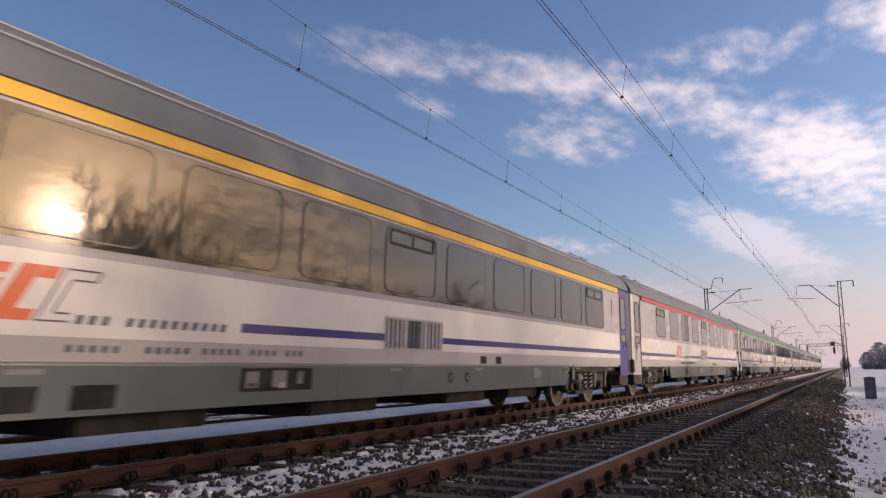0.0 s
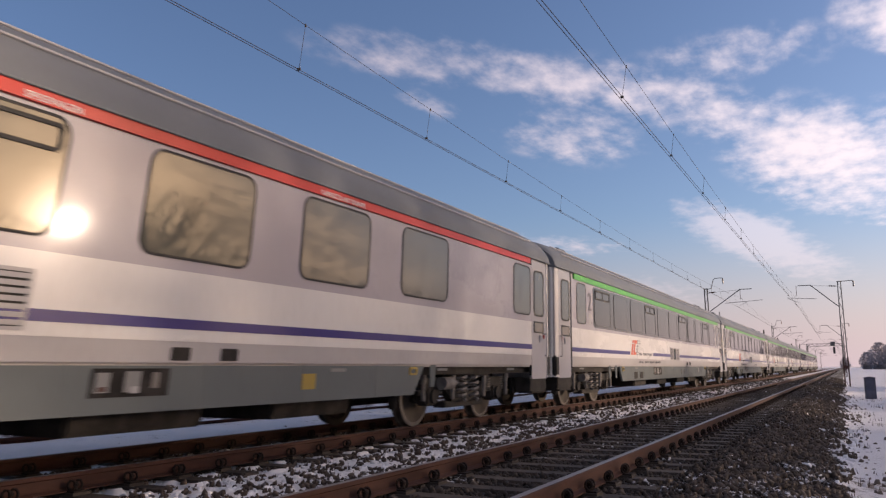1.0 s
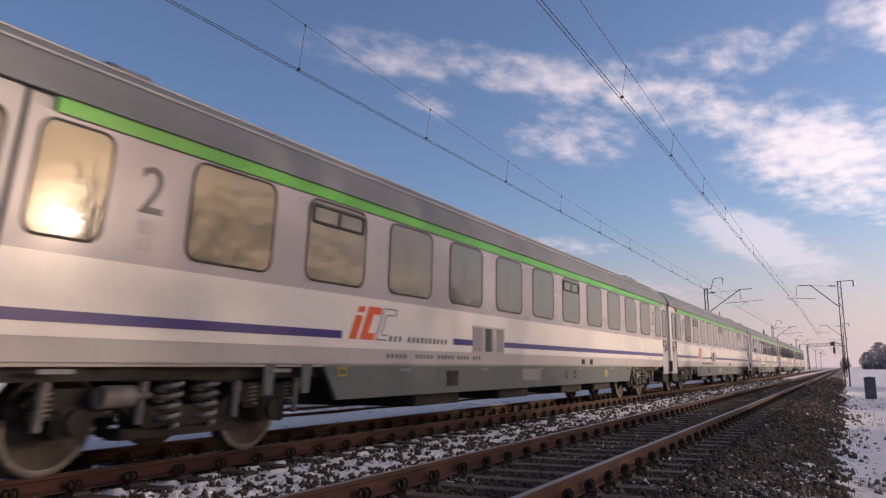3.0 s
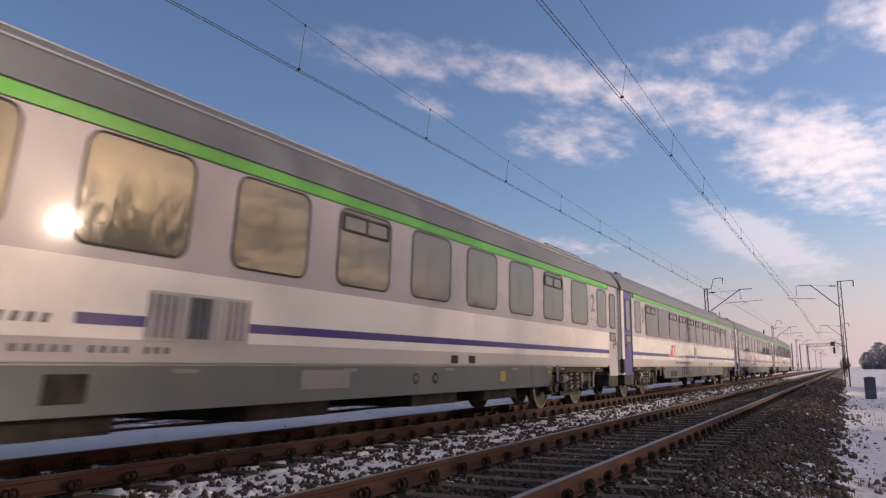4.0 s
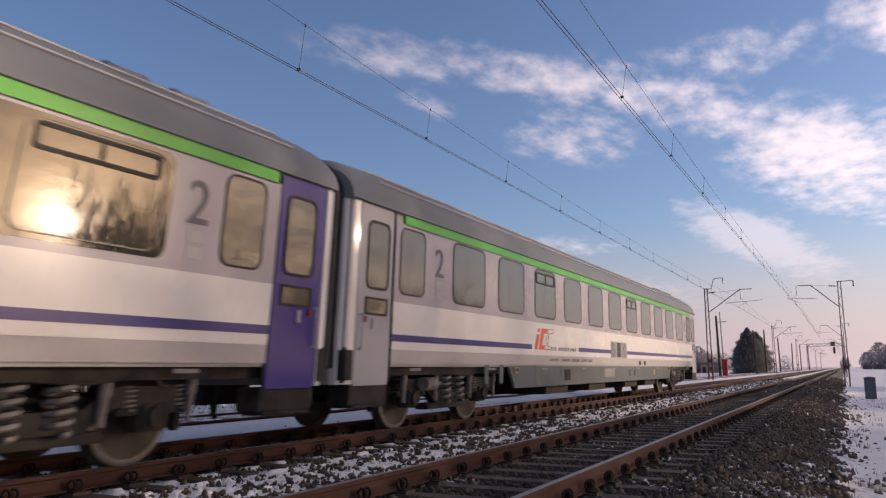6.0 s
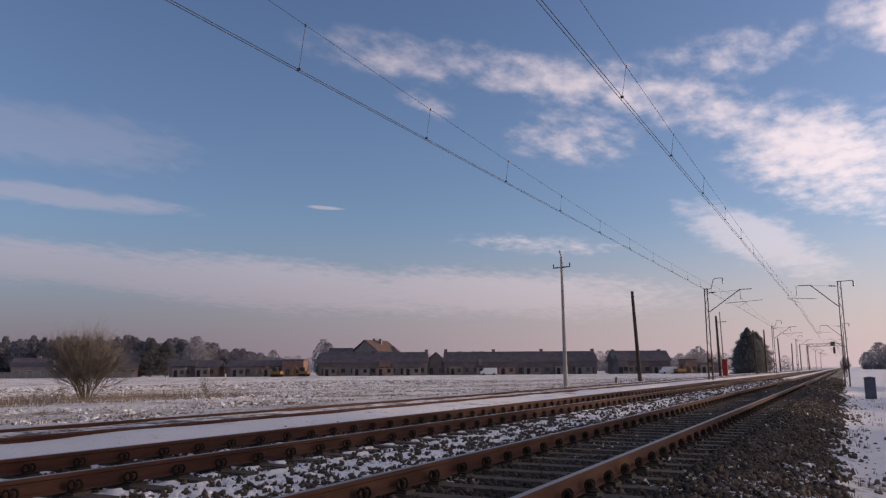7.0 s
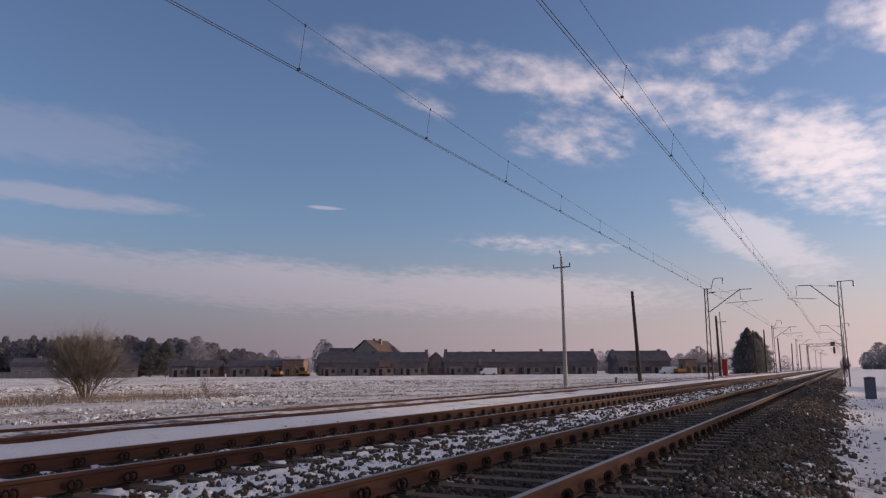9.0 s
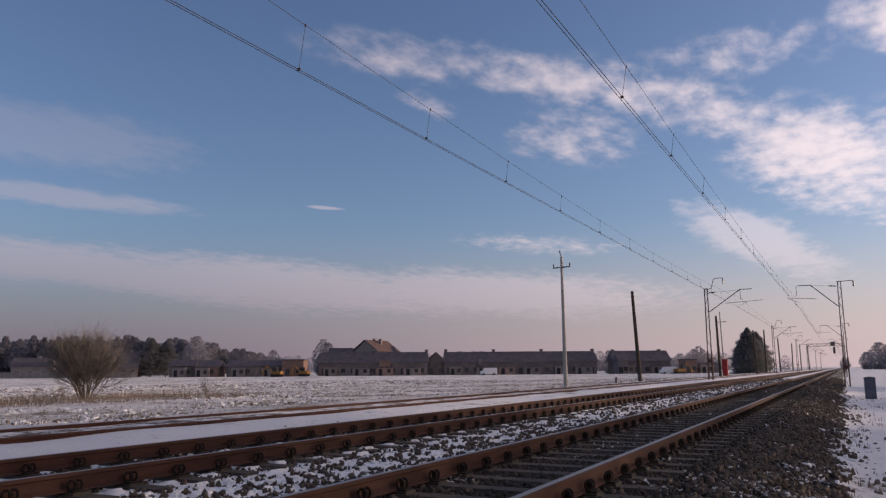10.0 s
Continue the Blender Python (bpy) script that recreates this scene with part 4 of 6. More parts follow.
def add_bogie(coach, y):
    bogie = part("bogie", shared("bogie", bogie_frame_mesh), None, coach, "grimy dark bogie with coil springs", at=pose(0, y, 0))
    for s in (-1, 1):
        flip = pose(0, 0, 0, 0, 0, 0 if s > 0 else 180)
        part("side_frame", shared("side_frame", side_frame_mesh), None, bogie, at=flip)
        part("spring_plank", shared("spring_plank", spring_plank_mesh), None, bogie, at=flip)
        part("end_beam", shared("end_beam", end_beam_mesh), None, bogie, at=pose(0, s * 1.7, 0))
        part("brake_cylinder", shared("brake_cylinder", brake_cylinder_mesh), None, bogie, at=pose(s * 1.22, -0.9 * s, 0.66))
        part("brake_pipe", shared("brake_pipe", pipe_mesh), None, bogie, at=pose(s * 1.22, 0, 0.80))
        for d in (-1.84, -0.66, 0.66, 1.84):
            part("brake_block", shared("brake_block", brake_block_mesh), None, bogie, at=pose(s * 0.76, d, 0.44))
    for a in (-1.25, 1.25):
        axle = shared("axle", lambda: (lambda b: (bar(b, (-0.95, 0, 0), (0.95, 0, 0), 0.08, 12), mesh_of(b, "axle", UNDERFRAME))[1])(bmesh.new()))
        part("axle", axle, None, bogie, at=pose(0, a, 0.46))
        for s in (-1, 1):
            part("wheel", shared("wheel", wheel_mesh), None, bogie, at=pose(s * 0.75, a, 0.46, 0, 0, 0 if s > 0 else 180))
            part("tyre", shared("tyre", tyre_mesh), None, bogie, "run-bright wheel tyre", at=pose(s * 0.75, a, 0.46, 0, 0, 0 if s > 0 else 180))
            part("axle_box", shared("axle_box", axle_box_mesh), None, bogie, at=pose(s * 1.02, a, 0.46, 0, 0, 0 if s > 0 else 180))
            for d in (-0.30, 0.30):
                part("coil_spring", shared("spring_small", spring_mesh), None, bogie, at=pose(s * 1.04, a + d, 0.52) @ Matrix.Diagonal((0.85, 0.85, 0.62, 1)))
    for s in (-1, 1):
        for d in (-0.24, 0.24):
            part("coil_spring", shared("spring", spring_mesh), None, bogie, at=pose(s * 1.10, d, 0.36) @ Matrix.Diagonal((1.15, 1.15, 1.35, 1)))
        for d in (-0.62, 0.62, -1.62, 1.62):
            part("damper", shared("damper", damper_mesh), None, bogie, at=pose(s * 1.17, d, 0.40, 0, 0, 0))


def pane_with_frame(coach, s, y0, y1, z0, z1, mat, vent=False, r=0.14):
    """A window: rubber frame, pane and, where it opens, the bar of its tilting top."""
    x = s * HALF
    key = ("pane", s, round(y1 - y0, 2), z0, z1, mat.name, r)
    half = (y1 - y0) / 2

    def make():
        bm = bmesh.new()
        side_panel(bm, rounded(-half, half, z0, z1, r), x + s * 0.006, 0.03)
        return mesh_of(bm, "window", mat)

    def make_frame():
        bm = bmesh.new()
        side_ring(bm, rounded(-half - 0.025, half + 0.025, z0 - 0.025, z1 + 0.025, r + 0.02), rounded(-half, half, z0, z1, r), x + s * 0.010, 0.03)
        return mesh_of(bm, "frame", RUBBER)

    at = pose(0, (y0 + y1) / 2, 0)
    win = part("window", shared(key, make), None, coach, at=at)
    part("frame", shared(("frame",) + key, make_frame), None, win)
    if vent:
        def make_vent():
            bm = bmesh.new()
            side_ring(bm, rounded(-half + 0.05, half - 0.05, z1 - 0.29, z1 - 0.045, 0.05), rounded(-half + 0.085, half - 0.085, z1 - 0.255, z1 - 0.08, 0.04), x + s * 0.020, 0.02)
            box(bm, x + s * 0.008 - 0.008, x + s * 0.008 + 0.008, -0.018, 0.018, z1 - 0.27, z1 - 0.06)
            return mesh_of(bm, "tilting_light", RUBBER)
        part("tilting_light", shared(("vent",) + key, make_vent), None, win, "open black-framed top light")


def add_door(coach, s, e, paint_mat):
    """An end door with its window, handle and step, at the end e (-1 front, 1 rear)."""
    y0, y1 = sorted((e * (BODY_END - 0.22), e * (BODY_END - 1.12)))
    bm = bmesh.new()
    side_panel(bm, rounded(y0 + 0.03, y1 - 0.03, 0.68, 3.10, 0.04, 2), s * (HALF - 0.015), 0.05)
    door = part("door", bm, paint_mat, coach, "plug door with tall rounded window")
    inner = y0 + 0.24 if e < 0 else y0 + 0.17
    bm = bmesh.new()
    side_panel(bm, rounded(inner, inner + 0.50, 1.98, 2.86, 0.10), s * (HALF - 0.008), 0.02)
    part("window", bm, PANE_GLASS, door)
    bm = bmesh.new()
    side_ring(bm, rounded(inner - 0.035, inner + 0.535, 1.945, 2.895, 0.12), rounded(inner, inner + 0.50, 1.98, 2.86, 0.10), s * (HALF - 0.002), 0.02)
    part("frame", bm, RUBBER, door)
    bm = bmesh.new()
    side_ring(bm, rounded(inner - 0.03, inner + 0.53, 1.60, 1.84, 0.02, 2), rounded(inner, inner + 0.50, 1.63, 1.81, 0.015, 2), s * (HALF - 0.004), 0.02)
    part("display_frame", bm, RUBBER, door)
    bm = bmesh.new()
    side_panel(bm, rounded(inner, inner + 0.50, 1.63, 1.81, 0.015, 2), s * (HALF - 0.009), 0.015)
    part("display", bm, SIGN_AMBER, door, "dim amber destination display")
    h = y1 - 0.12 if e > 0 else y0 + 0.12
    bm = bmesh.new()
    bar(bm, (s * (HALF + 0.03), h, 1.15), (s * (HALF + 0.03), h, 1.60), 0.010, 6)
    for z in (1.15, 1.60):
        bar(bm, (s * (HALF - 0.03), h, z), (s * (HALF + 0.03), h, z), 0.014, 6)
    part("handle", bm, DOOR_GREY, door, "vertical grey grab handle")
    bm = bmesh.new()
    box(bm, s * HALF - 0.01, s * HALF + 0.01, h - 0.30 * e - 0.03, h - 0.30 * e + 0.03, 1.42, 1.56)
    part("lock_plate", bm, DOOR_GREY, door)
    bm = bmesh.new()
    box(bm, s * HALF - 0.01, s * HALF + 0.012, h - 0.10 * e - 0.025, h - 0.10 * e + 0.025, 1.50, 1.58, 0.003)
    part("emergency_handle", bm, RED_PAINT, door, "small red emergency handle")
    bm = bmesh.new()
    box(bm, min(s * 1.05, s * 1.37), max(s * 1.05, s * 1.37), y0 - 0.02, y1 + 0.02, 0.44, 0.70, 0.015)
    box(bm, min(s * 1.08, s * 1.39), max(s * 1.08, s * 1.39), y0 + 0.04, y1 - 0.04, 0.40, 0.44, 0.01)
    part("step", bm, UNDERFRAME, door)


def slanted(y0, y1, z0, z1, lean=0.10):
    return [(y0, z0), (y1, z0), (y1 + lean, z1), (y0 + lean, z1)]


def add_mark(coach, s, y):
    """The operator's mark as plain slanted shapes, with bars for its line of writing."""
    x = s * (HALF + 0.004)

    def plate(shapes, mat, name, label):
        bm = bmesh.new()
        for o in shapes:
            side_panel(bm, [(y + s * (a - 0), z) for a, z in o] if s > 0 else [(y - a, z) for a, z in o], x, 0.006)
        part(name, bm, mat, coach, label)
    red = [slanted(0.0, 0.17, 1.27, 1.58, 0.14), slanted(0.17, 0.33, 1.62, 1.70, 0.035), slanted(0.24, 0.41, 1.27, 1.71, 0.20), slanted(0.415, 0.58, 1.27, 1.36, 0.035), slanted(0.575, 0.74, 1.61, 1.71, 0.04)]
    grey = [slanted(0.62, 0.637, 1.27, 1.71, 0.20), slanted(0.76, 0.777, 1.35, 1.61, 0.12), slanted(0.85, 1.16, 1.695, 1.71, 0.005), slanted(0.90, 1.10, 1.61, 1.625, 0.005), slanted(1.12, 1.137, 1.61, 1.695, 0.035),
            slanted(0.64, 0.92, 1.27, 1.285, 0.005), slanted(0.78, 0.92, 1.335, 1.35, 0.005)]
    plate(red, LOGO_RED, "operator_mark", "slanted orange-red operator mark")
    plate(grey, LOGO_GREY, "operator_mark", "slanted grey operator mark")
    def letters(count, start, step, wide, z0, z1, lean, gaps, label):
        bar_mesh = shared(("letter", s, wide, z0, z1), lambda: (lambda b: (side_panel(b, [(s * a, z) for a, z in slanted(0, wide, z0, z1, lean)], x, 0.006), mesh_of(b, "letter_bar", LOGO_GREY))[1])(bmesh.new()))
        for i in range(count):
            if i not in gaps:
                part("letter_bar", bar_mesh, None, coach, label, at=pose(0, y + s * (start + step * i), 0))
    letters(14, 0.98, 0.128, 0.062, 1.262, 1.34, 0.02, (3,), "grey slanted letter bar")
    letters(27, 0.95, 0.115, 0.048, 1.035, 1.095, 0.0, (5, 6, 12, 18, 23), "small grey letter bar")


def add_digit(coach, s, y, text="2"):
    """The class number on the window belt."""
    def make():
        cu = bpy.data.curves.new("class_number", "FONT")
        cu.body, cu.size, cu.extrude, cu.align_x = text, 0.64, 0.004, "CENTER"
        tmp = bpy.data.objects.new("class_number", cu)
        me = bpy.data.meshes.new_from_object(tmp)
        bpy.data.objects.remove(tmp)
        me.materials.clear()
        me.materials.append(DIGIT_GREY)
        return me
    turn = pose(s * (HALF + 0.005), y, 2.30, 90, 0, 90 * s)
    part("class_number", shared(("digit", text), make), None, coach, "grey class figure", at=turn)
    bm = bmesh.new()
    for i in range(2):
        side_panel(bm, rounded(y - 0.10, y + 0.10, 2.17 - 0.16 * i - 0.06, 2.17 - 0.16 * i + 0.06, 0.01, 1), s * (HALF + 0.004), 0.006)
    part("pictogram", bm, SILL_GREY, coach)


def add_grille(coach, s, y0, y1, z0, z1, upright=True):
    bm = bmesh.new()
    side_ring(bm, rounded(y0 - 0.03, y1 + 0.03, z0 - 0.03, z1 + 0.03, 0.01, 1), rounded(y0, y1, z0, z1, 0.01, 1), s * (HALF + 0.008), 0.02)
    grille = part("air_grille", bm, SILL_GREY, coach, "louvred air grille")
    bm = bmesh.new()
    box(bm, min(s * (HALF - 0.02), s * (HALF + 0.003)), max(s * (HALF - 0.02), s * (HALF + 0.003)), y0, y1, z0, z1)
    part("backing", bm, UNDERFRAME, grille)
    n = 14 if upright else 7
    for i in range(n):
        bm = bmesh.new()
        xa, xb = sorted((s * (HALF + 0.003), s * (HALF + 0.012)))
        if upright:
            y = y0 + (y1 - y0) * (i + 0.5) / n
            wide = 0.05 if i in (4, 9) else 0.028
            box(bm, xa, xb, y - wide, y + wide, z0, z1)
        else:
            z = z0 + (z1 - z0) * (i + 0.5) / n
            box(bm, xa, xb, y0, y1, z - 0.020, z + 0.020)
        part("slat", bm, SILL_GREY if i not in (5, 6, 7) or not upright else SKIRT_GREY, grille)


def add_locker(coach, s, y0, y1, z0, z1, mat, name="equipment_box"):
    bm = bmesh.new()
    box(bm, min(s * 1.375, s * 1.392), max(s * 1.375, s * 1.392), y0, y1, z0, z1, 0.004)
    part(name, bm, mat, coach)


def add_words(coach, s, text, y, size):
    """Pale capitals on the coloured stripe."""
    def make():
        cu = bpy.data.curves.new("lettering", "FONT")
        cu.body, cu.size, cu.extrude, cu.align_x = text, size, 0.003, "CENTER"
        tmp = bpy.data.objects.new("lettering", cu)
        me = bpy.data.meshes.new_from_object(tmp)
        bpy.data.objects.remove(tmp)
        me.materials.clear()
        me.materials.append(PALE_MARK)
        return me
    part("lettering", shared(("words", text), make), None, coach, "pale capital lettering on the stripe", at=pose(s * (HALF + 0.004), y, 3.01, 90, 0, 90 * s))


def add_bay(coach, s, y, half):
    """An open service bay in the skirt with pale connection plates."""
    bm = bmesh.new()
    side_panel(bm, [(y - half, 0.66), (y + half, 0.66), (y + half, 0.905), (y - half, 0.905)], s * 1.389, 0.01)
    bay = part("service_bay", bm, UNDERFRAME, coach, "dark open service bay")
    for dy, z, w, h, mat in ((-0.72, 0.785, 0.17, 0.085, BOX_GREY), (-0.72, 0.73, 0.10, 0.02, MAST_RUST), (0.02, 0.79, 0.20, 0.09, BOX_GREY), (0.10, 0.72, 0.10, 0.03, SILL_GREY), (0.62, 0.80, 0.10, 0.07, SPRING)):
        bm = bmesh.new()
        p = 1.398 if h < 0.05 else 1.394
        box(bm, min(s * 1.386, s * p), max(s * 1.386, s * p), y + dy * half - w * half, y + dy * half + w * half, z - h, z + h, 0.003)
        part("connection_plate", bm, mat, bay)


def add_bellows(coach, e):
    """Rubber gangway folds, buffers and hoses at a coach end."""
    y = e * BODY_END
    for i in range(3):
        a, b = sorted((y + e * (-0.03 + 0.060 * i), y + e * (0.022 + 0.060 * i)))
        k = 0.955 - 0.03 * (i % 2)
        bm = bmesh.new()
        outer = [(x * k * 0.93, 3.11 + (z - 3.11) * k * 0.97) for x, z in roof_profile()]
        low = HALF * k * 0.93
        prism(bm, [(low, 0.9)] + outer + [(-low, 0.9), (-0.72, 0.9), (-0.72, 3.2), (0.72, 3.2), (0.72, 0.9)], a, b)
        part("gangway_fold", bm, FOLD_GREY, coach, "dark grey gangway fold")
    for x in (-0.875, 0.875):
        bm = bmesh.new()
        bar(bm, (x, y + e * 0.02, 1.05), (x, y + e * 0.15, 1.05), 0.23, 16)
        part("buffer", bm, UNDERFRAME, coach)
    for x, low in ((0.45, 0.35), (-0.5, 0.30)):
        bm = bmesh.new()
        sweep(bm, [(x, y + e * 0.02, 0.85), (x, y + e * 0.10, 0.6), (x, y + e * 0.15, low), (x * 0.9, y + e * 0.155, low - 0.03)], 0.03, 6)
        part("coupling_hose", bm, RUBBER, coach)


def build_coach(spec):
    label = spec["label"]
    coach = thing("passenger_coach", label, "railway coach", "coaches of the express train")
    part("inner_shell", shared("core", core_mesh), None, coach)
    part("underframe", shared("floor", floor_mesh), None, coach)
    part("roof", shared("roof", roof_mesh), None, coach, "rounded mid-grey roof")
    for i in spec["seams"]:
        part("roof_seam", shared(("seam", i), lambda: roof_bead_mesh(i)), None, coach)
    for y in spec["vents"]:
        part("roof_vent", shared("roof_vent", vent_mesh), None, coach, at=pose(0.62, y, 3.835, 0, 18, 0))
    e = BODY_END - 1.14
    banded = spec["style"] == "band"
    belt_ends = (-10.16, 10.32) if banded else None
    for s in (1, -1):
        part("side_wall", shared(("wall", s), lambda: mesh_of(strip(-e, e, 1.155, 1.82, s * HALF, 0.045), "side_wall", WHITE)), None, coach, "white lower side panel")
        part("window_belt", shared(("belt", s), lambda: mesh_of(strip(-e, e, 1.82, 2.975, s * HALF, 0.045), "window_belt", LILAC)), None, coach, "pale grey window belt")
        part("coloured_stripe", strip(-e + 0.25, e - 0.05, *spec["stripe_z"], s * HALF, 0.045), STRIPE[spec["stripe"]], coach, spec["stripe"] + " stripe under the roof")
        part("sill", shared(("sill", s), lambda: mesh_of(strip(-e, e, 0.955, 1.155, s * (HALF - 0.004), 0.045), "sill", SILL_GREY)), None, coach, "dusty grey sill panel")
        for a, b in ((-e, spec["mark"] - 0.15), (spec["mark"] + 2.95, e)):
            part("navy_stripe", strip(a, b, 1.268, 1.365, s * (HALF + 0.004), 0.006), NAVY, coach, "navy line along the side")
        part("rain_gutter", shared(("gutter", s), lambda: (lambda b: (bar(b, (s * (HALF + 0.012), -BODY_END + 0.05, 3.125), (s * (HALF + 0.012), BODY_END - 0.05, 3.125), 0.014, 6), mesh_of(b, "rain_gutter", ROOF_GREY))[1])(bmesh.new())), None, coach)
        part("skirt", shared(("skirt", s), lambda: skirt_mesh(s, -7.62, 7.5)), None, coach, "grey underfloor skirt")
        if banded:
            bm = bmesh.new()
            side_panel(bm, rounded(*belt_ends, 1.90, 2.93, 0.12), s * (HALF + 0.006), 0.02)
            part("window_band", bm, DARK_GLASS, coach, "continuous dark window band")
        for i, y in enumerate(spec["windows"]):
            w = spec["width"]
            vent = i in spec["tilting"]
            if banded:
                def make_seam(s=s):
                    bm = bmesh.new()
                    side_ring(bm, rounded(-0.75, 0.75, 1.95, 2.89, 0.15), rounded(-0.739, 0.739, 1.961, 2.879, 0.14), s * (HALF + 0.016), 0.012)
                    return mesh_of(bm, "pane_seal", SEAL)
                def make_pane(s=s):
                    bm = bmesh.new()
                    side_panel(bm, rounded(-0.74, 0.74, -0.46, 0.46, 0.14), s * 0.006, 0.012)
                    return mesh_of(bm, "pane", DARK_GLASS)
                tilt = random.uniform(-0.35, 0.35)
                part("pane", shared(("pane", s), make_pane), None, coach, at=pose(s * (HALF + 0.006), y, 2.42, 0, random.uniform(-0.25, 0.25), tilt))
                seal = part("pane_seal", shared(("pane_seal", s), make_seam), None, coach, at=pose(0, y, 0))
                if vent:
                    def make_light(s=s):
                        bm = bmesh.new()
                        side_ring(bm, rounded(-0.66, 0.66, 2.62, 2.86, 0.05), rounded(-0.62, 0.62, 2.66, 2.82, 0.04), s * (HALF + 0.022), 0.02)
                        box(bm, s * (HALF + 0.012) - 0.008, s * (HALF + 0.012) + 0.008, -0.02, 0.02, 2.64, 2.84)
                        return mesh_of(bm, "tilting_light", RUBBER)
                    part("tilting_light", shared(("band_light", s), make_light), None, seal, "open black-framed top light")
            else:
                pane_with_frame(coach, s, y - w / 2, y + w / 2, 1.95, 2.92, PANE_GLASS, vent)
        for y0, y1 in spec["small"]:
            pane_with_frame(coach, s, y0, y1, 1.96, 2.90, PANE_GLASS, False, 0.12)
        for y in spec["digits"]:
            add_digit(coach, s, y, spec["figure"])
        add_mark(coach, s, spec["mark"])
        if spec["grille"]:
            add_grille(coach, s, *spec["grille"])
        for y in spec["caps"]:
            bm = bmesh.new()
            bar(bm, (s * 1.36, y, 0.75), (s * 1.388, y, 0.75), 0.085, 16)
            cap = part("filler_cap", bm, UNDERFRAME, coach, "round dark filler opening")
            bm = bmesh.new()
            bar(bm, (s * 1.386, y, 0.75), (s * 1.391, y, 0.75), 0.045, 12)
            part("cap_lid", bm, SPRING, cap)
        for y in spec["plates"]:
            bm = bmesh.new()
            side_panel(bm, rounded(y - 0.12, y + 0.12, 0.975, 1.10, 0.01, 1), s * (HALF + 0.002), 0.006)
            part("notice_plate", bm, UNDERFRAME, coach, "small dark notice plate")
        for k in range(9):
            y = -11.2 + 2.75 * k
            if any(abs(y - at) < half + 0.25 for at, half in spec["bays"]):
                continue
            bm = bmesh.new()
            side_panel(bm, rounded(y - 0.16, y + 0.16, 0.86, 0.90, 0.008, 1), s * (1.392 if -7.2 < y < 7.2 else HALF), 0.006)
            part("lifting_mark", bm, BOX_GREY, coach, "small pale grey marking bar")
        for words, y, size in spec["words"]:
            add_words(coach, s, words, y, size)
        for y, half in spec["bays"]:
            add_bay(coach, s, y, half)
        for y0, y1, z0, z1, kind in spec["boxes"]:
            add_locker(coach, s, y0, y1, z0, z1, {"dark": UNDERFRAME, "yellow": SIGNAL_YELLOW, "pale": BOX_GREY}[kind])
        for d, mat in zip((-1, 1), spec["doors"]):
            add_door(coach, s, d, mat)
            # strip beside the door up to the roof
            part("corner_post", corner(s, d), WHITE, coach, "white rounded corner post")
            # solid block, no hollow: the step recess's shade is its black colour
            bm = bmesh.new()
            a, b = sorted((d * (BODY_END - 0.235), d * (BODY_END - 0.02)))
            box(bm, min(s * (HALF - 0.2), s * (HALF - 0.002)), max(s * (HALF - 0.2), s * (HALF - 0.002)), a, b, 0.72, 1.16, 0.03)
            part("step_recess", bm, RUBBER, coach, "black block standing in for the shaded step recess at the corner")
            a, b = sorted((d * (BODY_END - 1.12), d * (BODY_END - 1.14)))
            part("door_post", strip(a, b, 0.75, 3.11, s * (HALF - 0.008), 0.05), RUBBER, coach)
        for yy in (-7.28, 7.16):
            bm = bmesh.new()
            side_ring(bm, rounded(yy - 0.11, yy + 0.11, 0.80, 0.915, 0.04, 3), rounded(yy - 0.085, yy + 0.085, 0.825, 0.89, 0.03, 3), s * 1.405, 0.025)
            part("lifting_eye", bm, SIGNAL_YELLOW, coach, "yellow lifting eye on the skirt")
        for yy in (-7.95, -8.6, 7.8):
            bm = bmesh.new()
            side_panel(bm, [(yy - 0.09, 0.95), (yy + 0.09, 0.95), (yy + 0.06, 0.62), (yy - 0.06, 0.62)], s * 1.375, 0.02)
            part("bracket_plate", bm, SKIRT_GREY, coach)
    for d in (-1, 1):
        bm = bmesh.new()
        a, b = sorted((d * (BODY_END - 0.02), d * (BODY_END - 0.12)))
        box(bm, -1.20, 1.20, a, b, 0.70, 3.3)
        part("end_wall", bm, DOOR_GREY, coach)
        bm = bmesh.new()
        a, b = sorted((d * (BODY_END - 0.001), d * (BODY_END - 0.021)))
        box(bm, -0.45, 0.45, a, b, 1.1, 3.1)
        part("end_door", bm, SILL_GREY, coach)
        add_bellows(coach, d)
        add_bogie(coach, d * 9.5)
    for y in (-4.2, -1.0, 2.6, 5.2):
        bm = bmesh.new()
        box(bm, -1.15, 1.15, y - 0.8, y + 0.75, 0.33, 0.66, 0.03)
        part("underfloor_case", bm, UNDERFRAME, coach)
    return coach


BAND_PANES = [0.08 + 1.88 * (i - 5) for i in range(11)]
ROOM_PANES = [-9.44 + 1.88 * i for i in range(11)]
DINER_PANES = [-8.90 + 2.33 * i for i in range(8)]
BAND_BOXES = [(-5.25, -4.82, 0.57, 0.77, "dark"), (-5.95, -5.55, 0.57, 0.77, "dark"), (5.2, 5.6, 0.70, 0.86, "pale")]
ROOM_BOXES = [(4.6, 4.85, 0.66, 0.84, "yellow"), (-4.4, -4.0, 0.62, 0.86, "dark"), (-1.2, -0.2, 0.66, 0.88, "pale")]


